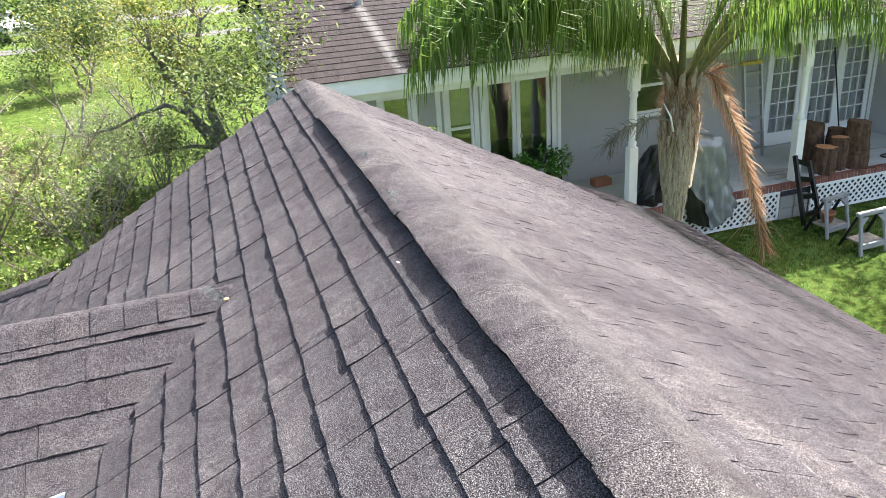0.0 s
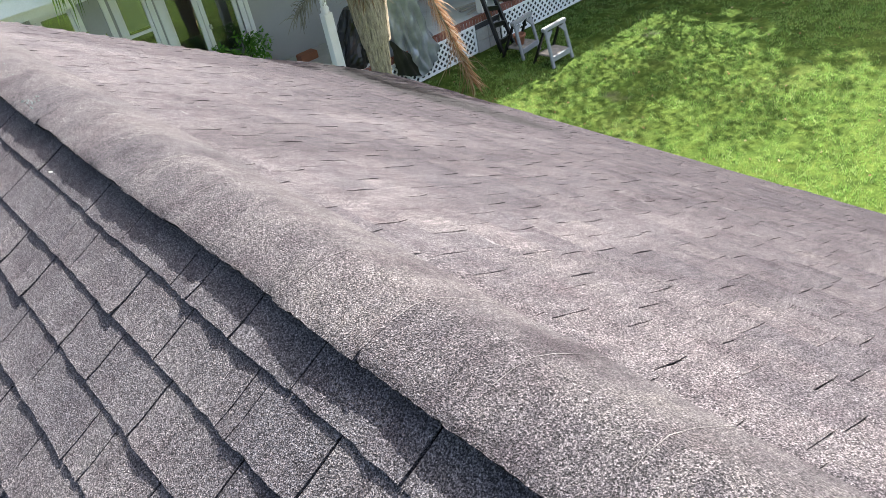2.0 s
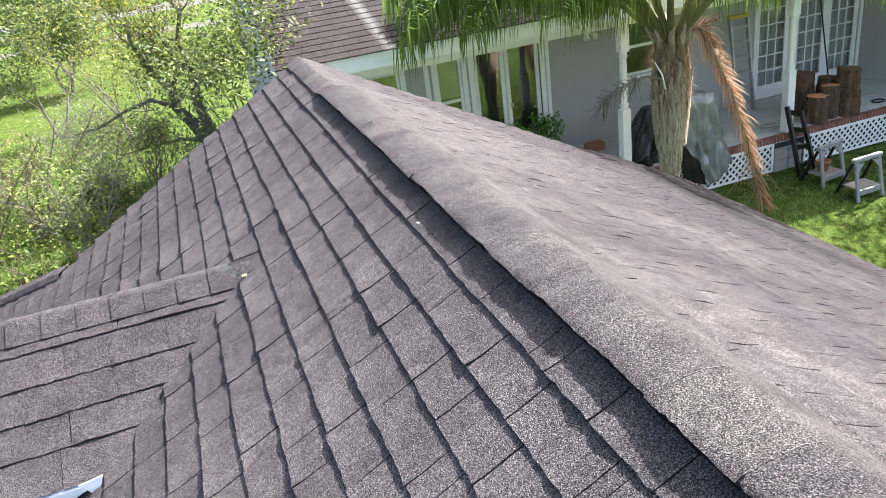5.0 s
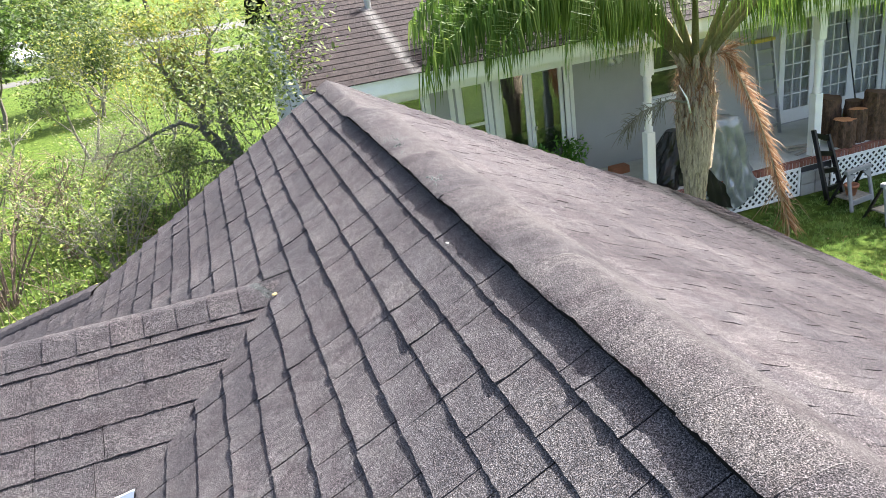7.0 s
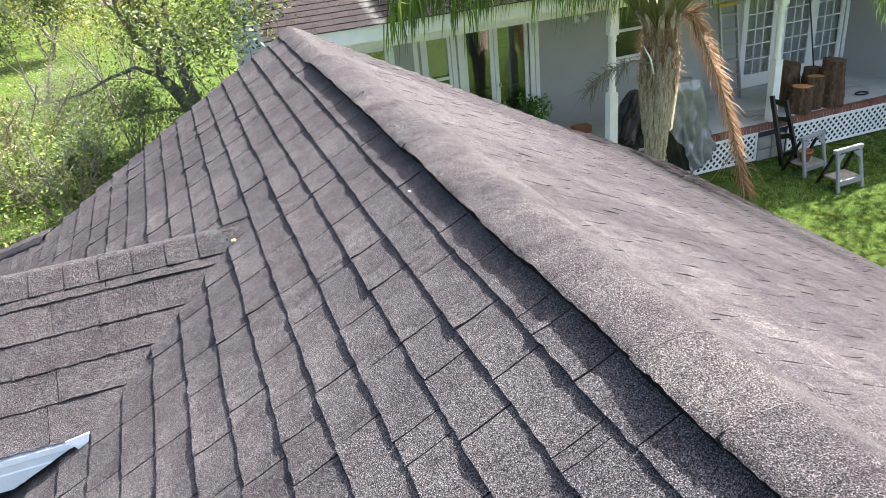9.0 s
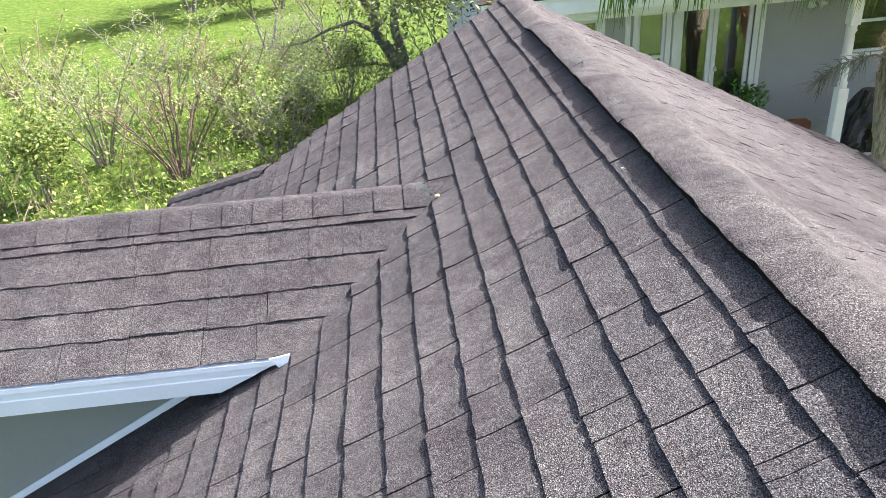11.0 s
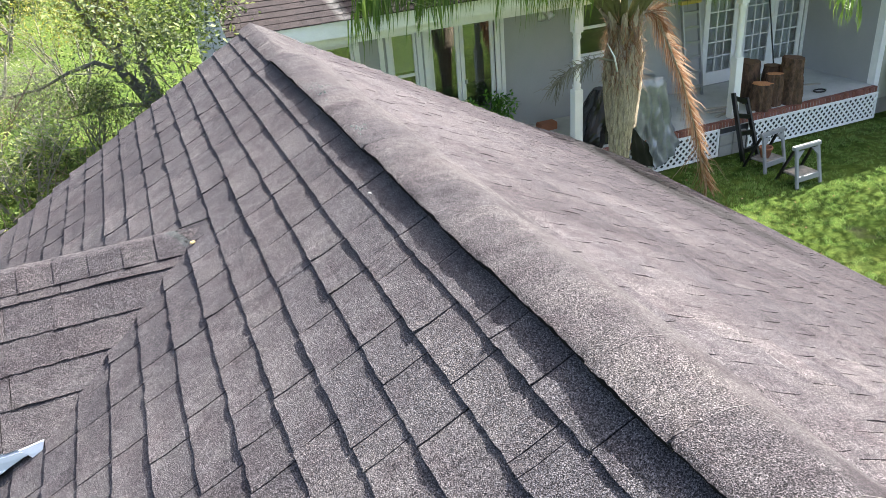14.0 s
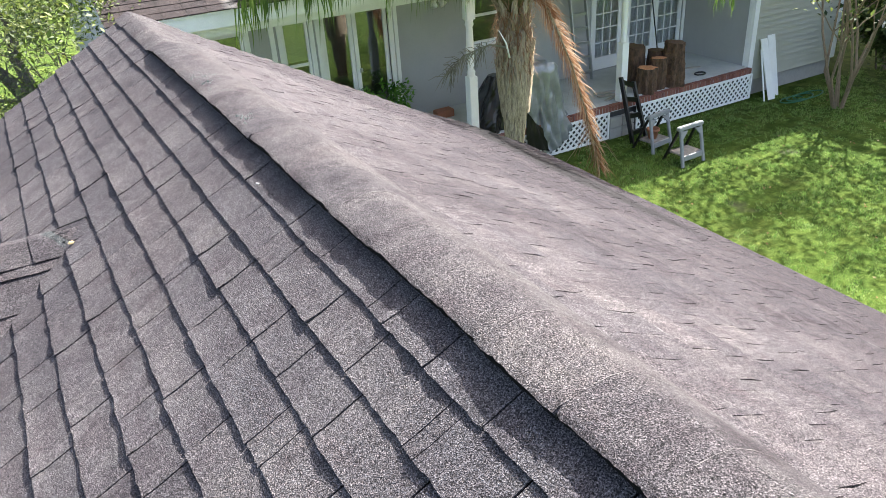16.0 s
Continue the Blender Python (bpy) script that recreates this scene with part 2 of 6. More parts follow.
def brick_material():
    k = Mat("red brick", 0.85)
    tone = k.ramp(k.random(), (0.0, (0.20, 0.075, 0.055)), (0.5, (0.30, 0.12, 0.085)), (1.0, (0.24, 0.11, 0.10)))
    n = k.noise(40, 3, 0.7)
    return k.done(k.mix(0.5, tone, k.ramp(n, (0.3, (0.6, 0.55, 0.5)), (0.7, (1.0, 1.0, 1.0))), "MULTIPLY"), n, 0.4, 0.004)


def bark_material(name, dark, light, stretch=6.0):
    k = Mat(name, 0.9).local()
    long = k.noise(9, 4, 0.65, k.stretch(stretch, stretch, 0.7))
    fine = k.noise(60, 3, 0.7, k.stretch(2, 2, 0.4))
    base = k.mix(0.4, k.ramp(long, (0.32, dark), (0.62, light)), k.ramp(fine, (0.3, dark), (0.7, light)))
    return k.done(base, k.math("ADD", long, k.math("MULTIPLY", fine, 0.4)), 0.9, 0.03)


def leaf_material(name, a, b, c, gloss=0.62):
    """Leaves: a colour of its own for each, and light that shines through."""
    k = Mat(name, gloss)
    base = k.ramp(k.island(), (0.0, a), (0.55, b), (1.0, c))
    k.b.inputs["Subsurface Weight"].default_value = 0.0
    k.done(base)
    tr = k.node("ShaderNodeBsdfTranslucent")
    k.link(base, tr.inputs["Color"])
    mx = k.t.nodes.new("ShaderNodeMixShader")
    mx.inputs[0].default_value = 0.45
    out = k.t.nodes["Material Output"]
    k.link(k.b.outputs[0], mx.inputs[1])
    k.link(tr.outputs[0], mx.inputs[2])
    k.link(mx.outputs[0], out.inputs["Surface"])
    return k.m


def cloth_material():
    k = Mat("silver tarpaulin", 0.32, 0.35).local()
    n = k.noise(4, 4, 0.6)
    return k.done(k.ramp(n, (0.3, (0.20, 0.215, 0.23)), (0.7, (0.34, 0.36, 0.375))), k.noise(5, 2, 0.5), 0.2, 0.02)


def glass_material():
    k = Mat("window glass", 0.02)
    k.b.inputs["Transmission Weight"].default_value = 1.0
    k.b.inputs["IOR"].default_value = 2.0
    return k.done((0.92, 0.96, 0.95))


def log_end_material(name, dark, light):
    k = Mat(name, 0.8).local()
    rings = k.wave(14, 3.0)
    return k.done(k.ramp(rings, (0.2, dark), (0.8, light)), rings, 0.2, 0.003)


BRICK = brick_material()
PALM_BARK = bark_material("palm trunk fibre", (0.070, 0.048, 0.030), (0.64, 0.52, 0.37), 4.6)
BARK = bark_material("grey bark", (0.07, 0.06, 0.05), (0.22, 0.19, 0.16))
TWIG = bark_material("pale twig bark", (0.14, 0.126, 0.105), (0.322, 0.294, 0.252))
TWIG_BROWN = bark_material("dry brown canes", (0.09, 0.06, 0.045), (0.28, 0.20, 0.16))
TWIG_TAN = bark_material("tan bark", (0.14, 0.10, 0.07), (0.40, 0.30, 0.20))
TWIG_DARK = bark_material("mottled grey bark", (0.035, 0.0315, 0.0245), (0.238, 0.217, 0.182))
LOG_BARK = bark_material("log bark", (0.014, 0.010, 0.008), (0.20, 0.115, 0.070), 1.6)
LOG_END = log_end_material("fresh sawn log end", (0.52, 0.20, 0.08), (0.74, 0.36, 0.17))
LOG_END_OLD = log_end_material("darkened sawn log end", (0.09, 0.05, 0.03), (0.20, 0.11, 0.06))
LEAF_PALM = leaf_material("palm leaflets", (0.055, 0.112, 0.016), (0.115, 0.200, 0.032), (0.225, 0.295, 0.066))
LEAF_PLANT = leaf_material("glossy pot plant leaves", (0.05, 0.16, 0.02), (0.13, 0.32, 0.04), (0.24, 0.46, 0.08), 0.35)
RIB = bark_material("palm leaf rib", (0.0896, 0.084, 0.028), (0.213, 0.202, 0.0896))
DRIVE = plain("old drive concrete", (0.0648, 0.0624, 0.0583), 0.9, vary=0.2, scale=1.0)
LEAF_DEAD = leaf_material("dead palm leaflets", (0.192, 0.088, 0.04), (0.352, 0.2, 0.112), (0.48, 0.36, 0.248), 0.8)
LEAF_RUST = leaf_material("rust brown palm leaflets", (0.24, 0.10, 0.042), (0.46, 0.26, 0.135), (0.70, 0.57, 0.43), 0.8)
LEAF_BUSH = leaf_material("bush leaves", (0.0462, 0.0784, 0.0129), (0.145, 0.205, 0.0364), (0.333, 0.365, 0.0987))
LEAF_WEED = leaf_material("weed leaves", (0.0774, 0.1275, 0.0199), (0.1606, 0.227, 0.0354), (0.2983, 0.3315, 0.0663), 0.6)
LEAF_GREEN = leaf_material("fresh green leaves", (0.030, 0.051, 0.011), (0.086, 0.128, 0.028), (0.205, 0.240, 0.060), 0.65)
LEAF_DARK = leaf_material("dark bush leaves", (0.024, 0.048, 0.0108), (0.048, 0.09, 0.018), (0.09, 0.144, 0.03))
LEAF_YELLOW = leaf_material("yellowing leaves", (0.0489, 0.072, 0.0105), (0.1564, 0.1776, 0.0296), (0.34, 0.3026, 0.0495))
LEAF_DRY = leaf_material("dry twigs and moss", (0.154, 0.147, 0.105), (0.266, 0.252, 0.189), (0.364, 0.35, 0.28), 0.9)
PETAL = leaf_material("white blossom", (0.56, 0.56, 0.528), (0.624, 0.624, 0.592), (0.64, 0.608, 0.608))
GRASS_BLADE = leaf_material("grass blades", (0.124, 0.237, 0.0444), (0.213, 0.336, 0.0811), (0.337, 0.415, 0.162), 0.7)
TARP = cloth_material()
GLASS = glass_material()
CURTAIN = plain("grey curtain", (0.80, 0.82, 0.84), 0.9, vary=0.1, scale=10)
SIDING = plain("beige lap siding", (0.45, 0.445, 0.375), 0.7, vary=0.08, scale=2)
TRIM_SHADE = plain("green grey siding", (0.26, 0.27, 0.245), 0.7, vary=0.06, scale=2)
METAL_WHITE = plain("white enamelled metal", (0.811, 0.853, 0.894), 0.35, vary=0.06, scale=4, bump=0.03)
SHELF_DIRT = plain("dusty brown plastic", (0.27, 0.24, 0.21), 0.8, vary=0.35, scale=14)
WORN = plain("worn pale shingle edge", (0.104, 0.0972, 0.0999), 0.9, vary=0.45, scale=60, bump=0.3)
GREY_PLASTIC = plain("grey plastic", (0.27, 0.275, 0.29), 0.5, vary=0.15, scale=10)
LICHEN = plain("blue green lichen", (0.085, 0.120, 0.114), 0.95, vary=0.4, scale=40, bump=0.3)
TERRACOTTA = plain("terracotta", (0.36, 0.15, 0.085), 0.85, vary=0.15)
PALE_EDGE = plain("pale shingle edge strip", (0.115, 0.108, 0.108), 0.9, vary=0.5, scale=70, bump=0.3)
# also paints shaded gaps and cap edges, kept matt so they stay black
TAR_AND_SHADE = plain("black roof cement", (0.007, 0.007, 0.008), 0.9, vary=0.2, scale=30, bump=0.5)
TAR_AND_SHADE.node_tree.nodes["Principled BSDF"].inputs["Specular IOR Level"].default_value = 0.12
YELLOW = plain("yellow fibreglass", (0.60, 0.46, 0.09), 0.5, vary=0.1)
WOOD = plain("grey weathered wood", (0.40, 0.36, 0.31), 0.85, vary=0.2, scale=12, bump=0.3)
STEEL = plain("galvanised steel", (0.45, 0.46, 0.47), 0.4, 0.7, vary=0.12)
HOSE = plain("green hose", (0.02, 0.14, 0.08), 0.45, vary=0.1)
ASPHALT = plain("asphalt", (0.0672, 0.0672, 0.0672), 0.9, vary=0.15, scale=1.5, bump=0.3)
CAR_WHITE = plain("white car paint", (0.432, 0.438, 0.444), 0.25, vary=0.03, bump=0.0)
CAR_DARK = plain("dark car glass", (0.02, 0.025, 0.03), 0.08, vary=0.05, bump=0.0)

# ---- the near roof ----
PITCH = 0.54
COS, SIN = 1 / math.hypot(1, PITCH), PITCH / math.hypot(1, PITCH)
RIDGE = 4.2
RAKE_Y, NEAR_Y = 6.16, -3.5
EAVE_X, EAVE_R = 2.95, 3.71
FIRST, EXPOSE = 0.201, 0.1397
HIP_V = 2.22
WIDTHS = (0.19, 0.21, 0.24, 0.26, 0.28, 0.31, 0.36)


def left_end(v):
    """Where the courses stop: a rake that draws in a little, then a hip that runs out."""
    return RAKE_Y - 0.02 - 0.08 * v * v if v < HIP_V else RAKE_Y - 0.415 + (v - HIP_V) * 0.86


def right_end(v):
    """The far edge of the other slope, which runs out a little towards its low corner."""
    return RAKE_Y + min(0.42, max(0.0, v - 2.5) * 0.55)


def on_left(v, y, h=0.0):
    return Vector((-v * COS - h * SIN, y, RIDGE - v * SIN + h * COS))


def on_right(v, y, h=0.0):
    return Vector((v * COS + h * SIN, y, RIDGE - v * SIN + h * COS))


LEFT = Matrix(((-COS, 0, -SIN, 0), (0, -1, 0, 0), (-SIN, 0, COS, RIDGE), (0, 0, 0, 1)))
RIGHT = Matrix(((COS, 0, SIN, 0), (0, 1, 0, 0), (-SIN, 0, COS, RIDGE), (0, 0, 0, 1)))

rng = random.Random(4)


def tab_verts(lifts, jags, expose=EXPOSE, gap=0.010):
    """A shingle tab: x down the slope with its butt at 0, y across from 0 to 1, its lower edge lifted and ragged."""
    n = len(lifts) - 1
    top = -(expose + 0.03)
    ys = [gap + (1 - 2 * gap) * i / n for i in range(n + 1)]
    mid = [0.0046 + 0.3 * q for q in lifts]
    v = [(top, y, 0.0005) for y in ys]
    v += [(-0.045, y, z) for y, z in zip(ys, mid)]
    v += [(j, y, 0.0078 + q) for j, y, q in zip(jags, ys, lifts)]
    v += [(j - 0.001, y, 0.0016 + q) for j, y, q in zip(jags, ys, lifts)]
    v += [(-0.05, y, -0.004) for y in ys]
    k = n + 1
    f = []
    for i in range(n):
        for r in range(4):
            f.append((r * k + i, (r + 1) * k + i, (r + 1) * k + i + 1, r * k + i + 1))
    f += [(0, 4 * k, 3 * k, 2 * k, k), (n, k + n, 2 * k + n, 3 * k + n, 4 * k + n)]
    return v, f


def tab_shape(gap=0.010):
    """A tab whose lower edge has curled: more at one corner, and unevenly between."""
    n = 8
    base, turn = rng.choice((0.0015, 0.0025, 0.0035, 0.0045)), rng.uniform(-0.002, 0.002)
    wave, phase = rng.uniform(0.0005, 0.0022), rng.uniform(0, 6.28)
    lifts = [max(0.0, base + turn * (2 * i / n - 1) + wave * math.sin(phase + i * 1.3) + rng.uniform(-0.0018, 0.0024)) for i in range(n + 1)]
    if rng.random() < 0.4:
        c = rng.choice((1, 2, n - 2, n - 1))
        for i in range(n + 1):
            lifts[i] += 0.0055 * max(0.0, 1 - abs(i - c) / 2.5)
    return tab_verts(lifts, [rng.uniform(-0.0036, 0.0022) for _ in range(n + 1)], gap=gap)


def right_tab_shape():
    """A tab for the sunny slope: thin, wavy, its sides ragged and one of them often curled along the joint."""
    rows, n, gap = (-(EXPOSE + 0.03), -0.12, -0.09, -0.06, -0.03, 0.0), 3, 0.002
    curl = rng.choice((0.0, 0.0, 0.0006, 0.0012, 0.002, 0.003))
    peak = rng.uniform(-0.09, 0.0)
    swell = rng.uniform(0.0, 0.0026)
    lip = rng.choice((0.0005, 0.0015, 0.0025, 0.004))
    top = []
    for i, x in enumerate(rows):
        t = 1 + x / (EXPOSE + 0.03)
        ragged = 0.0 if i == 0 else 0.012
        left = gap + rng.random() ** 2 * ragged
        right = 1 - gap - rng.random() ** 2 * ragged
        for k in range(n + 1):
            y = left + (right - left) * k / n
            side = max(0.0, 1 - abs(x - peak) / 0.06) * (1.0, 0.3, 0.0, 0.0)[k]
            z = 0.0005 + 0.0073 * t + swell * t * t + (lip if i == 5 else 0) + (curl * side + rng.uniform(-0.0006, 0.0008) if i else 0)
            top.append((x + (rng.uniform(-0.004, 0.002) if i == 5 else 0), y, z))
    m = n + 1
    v = top + [(x, y, z - 0.003) for x, y, z in top]
    o = len(top)
    f = [(i * m + k, (i + 1) * m + k, (i + 1) * m + k + 1, i * m + k + 1) for i in range(5) for k in range(n)]
    f += [(5 * m + k, o + 5 * m + k, o + 5 * m + k + 1, 5 * m + k + 1) for k in range(n)]
    f += [(i * m, o + i * m, o + (i + 1) * m, (i + 1) * m) for i in range(5)]
    f += [(i * m + n, (i + 1) * m + n, o + (i + 1) * m + n, o + i * m + n) for i in range(5)]
    return v, f


TAB_SHAPES = [tab_shape() for _ in range(20)]
TAB_MESHES = [Geo().add(*shape).mesh("shingle", SHINGLE) for shape in TAB_SHAPES]
TIGHT_MESHES = [Geo().add(*tab_shape(0.006)).mesh("shingle", SHINGLE) for _ in range(10)]
RIGHT_SHAPES = [right_tab_shape() for _ in range(20)]
TAB_RIGHT = [Geo().add(*shape).mesh("shingle", SHINGLE_RIGHT) for shape in RIGHT_SHAPES]

deck = Geo()


def slab(geo, corners, depth=0.10):
    """A slab under a polygon of the roof."""
    n = len(corners)
    geo.add(list(corners) + [c - Vector((0, 0, depth)) for c in corners],
            [tuple(range(n)), tuple(range(2 * n - 1, n - 1, -1))] + [(i, n + i, n + (i + 1) % n, (i + 1) % n) for i in range(n)])


roof = thing("roof", "weathered grey asphalt shingle gable roof with a ridge vent and a low cross gable", "roof", kind="structure")
LOW_V, LOW_R = EAVE_X / COS, EAVE_R / COS
slab(deck, [on_left(0, NEAR_Y, -0.006), *[on_left(v, left_end(v) - 0.02, -0.006) for v in (0.0, 0.8, 1.5, HIP_V, LOW_V)], on_left(LOW_V, NEAR_Y, -0.006)])
slab(deck, [on_right(0, RAKE_Y - 0.02, -0.006), on_right(0, NEAR_Y, -0.006), on_right(LOW_R, NEAR_Y, -0.006), *[on_right(v, right_end(v) - 0.02, -0.006) for v in (LOW_R, 3.27, 2.5)]])
part("roof_deck", deck, TAR_AND_SHADE, roof, "black felt over roof boards")
left_slope = new("left_slope")
left_slope.parent = roof
right_slope = new("right_slope")
right_slope.parent = roof

# the joints seen on the upper courses, metres along the ridge
JOINTS = {
    1: (1.11, 1.43, 1.66, 1.86, 1.95, 2.26, 2.51, 2.95, 3.26, 3.48, 3.83, 4.12, 4.44, 5.01, 5.25, 5.61, 5.93),
    2: (1.27, 1.49, 1.535, 1.83, 2.07, 2.39, 2.53, 2.74, 3.04, 3.27, 3.59, 3.88, 4.20, 4.41, 4.72, 5.06, 5.30, 5.63),
    3: (1.74, 1.99, 2.18, 2.50, 2.74, 3.05, 3.41, 3.61, 4.14, 4.44, 4.76, 5.02, 5.55),
    4: (1.79, 1.88, 2.19, 2.43, 2.75, 2.80, 3.06, 3.40, 3.61, 4.00, 4.40, 4.85, 5.05, 5.41, 5.60),
    5: (2.01, 2.25, 2.64, 2.87, 3.21, 3.46, 3.94),
    6: (1.99, 2.16, 2.32, 2.57, 2.90, 3.15, 3.37),
    7: (2.12, 2.46, 2.87, 3.12),
    8: (2.39, 2.70),
}


def course_joints(n, lo, hi, known=(), sizes=WIDTHS):
    """Joint places along one course from lo to hi, through the known ones."""
    r = random.Random(100 + n)
    ys = list(known)
    if not ys:
        ys = [lo + r.uniform(0, 0.35)]
    while ys[-1] < hi - 0.15:
        ys.append(ys[-1] + r.choice(sizes))
    ys[-1] = hi
    while ys[0] > lo + 0.1:
        ys.insert(0, ys[0] - r.choice(sizes))
    return ys


def lay(side, frame_m, n, y0, y1, single, parent, rest, sign):
    """One shingle, as a part of its own or into the joined field."""
    v = FIRST + (n - 1) * EXPOSE
    w = y1 - y0
    k = rng.randrange(len(TAB_SHAPES))
    drop = rng.uniform(-0.002, 0.002)
    m = frame_m @ Matrix.Translation((v + drop, -y1 if sign < 0 else y0, 0.0)) @ Matrix.Rotation(rng.uniform(-0.003, 0.003), 4, "Z") @ Matrix.Diagonal((1, w, 1, 1))
    if single:
        ob = new("shingle", TAB_MESHES[k] if sign < 0 else TAB_RIGHT[k])
        ob.parent = parent
        ob.matrix_basis = m
    else:
        verts, faces = (TAB_SHAPES if sign < 0 else RIGHT_SHAPES)[k]
        rest.add([m @ Vector(p) for p in verts], faces)


XR_Y, X_IN, X_EAVE = 3.63, -0.72, 2.955
XR_Z = RIDGE + X_IN * PITCH
X_FAR = XR_Y + (XR_Y - X_EAVE)


def left_pieces():
    rest = Geo()
    for n in range(1, int(LOW_V / EXPOSE) + 1):
        v = FIRST + (n - 1) * EXPOSE
        far = left_end(v)
        ys = course_joints(n, NEAR_Y, far, JOINTS.get(n, ()))
        for a, b in zip(ys, ys[1:]):
            x = -v * COS
            cover = abs((a + b) / 2 - XR_Y)
            if x + EXPOSE < X_IN and cover < min(-x + X_IN, XR_Y - X_EAVE) - 0.28:
                continue
            lay(on_left, LEFT, n, a, b, n <= 14 and b > 1.4, left_slope, rest, -1)
    part("shingle_field", rest, SHINGLE_REST, left_slope)["kind"] = "stuff"


def right_pieces():
    rest = Geo()
    for n in range(1, int((LOW_R - FIRST) / EXPOSE) + 2):
        ys = course_joints(300 + n, NEAR_Y, right_end(FIRST + (n - 1) * EXPOSE), (), (0.13, 0.16, 0.20, 0.24, 0.28))
        for a, b in zip(ys, ys[1:]):
            lay(on_right, RIGHT, n, a, b, n <= 14 and 0.7 < a and b < 5.2, right_slope, rest, 1)
    part("shingle_field", rest, SHINGLE_RIGHT_REST, right_slope)["kind"] = "stuff"
    # edges rubbed pale along the lower rims
    worn = Geo()
    r = random.Random(6)
    for n in range(1, int((LOW_R - FIRST) / EXPOSE) + 1):
        v, y = FIRST + (n - 1) * EXPOSE, 0.3
        while y < RAKE_Y - 0.3:
            ln = r.uniform(0.015, 0.075)
            if r.random() < 0.42 - 0.07 * v:
                w = r.uniform(0.002, 0.006)
                k = 5
                for i in range(k + 1):
                    yy = y + ln * i / k
                    j = r.uniform(-0.006, 0.003)
                    taper = w * (0.25 + 0.75 * math.sin(math.pi * i / k))
                    worn.v += [tuple(on_right(v - 0.002 - taper + j, yy, 0.0091)), tuple(on_right(v - 0.002 + j, yy, 0.0098))]
                o = len(worn.v) - 2 * (k + 1)
                worn.f += [(o + 2 * i, o + 2 * i + 1, o + 2 * i + 3, o + 2 * i + 2) for i in range(k)]
            y += ln + r.uniform(0.01, 0.16)
    part("worn_edge", worn, WORN, right_slope, "pale rubbed shingle edges")["kind"] = "stuff"


# ridge vent under cap shingles: lower at its far end
CAP_LINE = ((-0.074, -0.040, 0), (-0.093, -0.003, 1), (-0.078, 0.003, 1), (-0.045, 0.007, 1), (0.0, 0.013, 1), (0.045, 0.014, 1), (0.09, 0.004, 1), (0.14, -0.028, 1), (0.20, -0.075, 1), (0.26, -0.128, 1), (0.275, -0.142, 1), (0.275, -0.152, 0))


def cap_rise(y):
    return 1.0 if y < 4.88 else max(0.12, 1 - (y - 4.88) / 0.22)


def ridge_cap(y0, y1, seed):
    """One cap shingle bent over the vent, its far end slipped under the next one."""
    r = random.Random(seed)
    g = Geo()
    g.cut = []
    n = 18
    lift, shift = 0.0001, r.uniform(-0.0045, 0.003)
    wob = [r.uniform(-0.0022, 0.0018) for _ in range(n + 1)]
    bow, crest = r.uniform(0.002, 0.008), r.uniform(0.25, 0.75)
    for i in range(n + 1):
        t = i / n
        y = y0 + (y1 - y0) * t
        k = cap_rise(y)
        sag = 0.006 * noise.noise(Vector((y * 1.3, 3.1, 0))) + 0.003 * noise.noise(Vector((y * 4.1, 7.7, 0)))
        rough = 0.005 * noise.noise(Vector((y * 17.0, 2.2, 0)))
        for x, z, up in CAP_LINE:
            flat = -abs(x) * PITCH + 0.010
            edge = wob[i] + 0.006 * noise.noise(Vector((y * 2.2, 1.7, 0))) + shift if x < -0.07 else 0.0
            zz = flat + (z - flat) * k + (lift * (1 - t) + sag * k - 0.0004 * t + (rough * k if -0.06 < x < 0.1 else 0) if up else 0)
            if x < -0.08:
                zz += k * (bow * max(0.0, 1 - ((t - crest) / 0.42) ** 2) - 0.0058) + 0.003 * k * noise.noise(Vector((y * 9.0, 5.5, 0))) + 0.0048 * k * noise.noise(Vector((y * 41.0, 8.5, 0)))
            if not up:
                zz = min(z, zz - 0.004)
            g.v.append((x + edge, y, RIDGE + zz))
    m = len(CAP_LINE)
    for i in range(n):
        for j in range(1, m - 2):
            a = i * m + j
            g.f.append((a, a + 1, a + m + 1, a + m))
    # the cut edges and the near end, with corners of their own
    for j in (0, m - 2):
        o = len(g.v)
        for i in range(n + 1):
            low, high = Vector(g.v[i * m + j]), Vector(g.v[i * m + j + 1])
            g.v += [tuple(low), tuple(high)]
        for i in range(n):
            a = o + 2 * i
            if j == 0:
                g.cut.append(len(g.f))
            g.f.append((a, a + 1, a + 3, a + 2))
    g.v += g.v[:m]
    g.f.append(tuple(len(g.v) - 1 - j for j in range(m)))
    return g


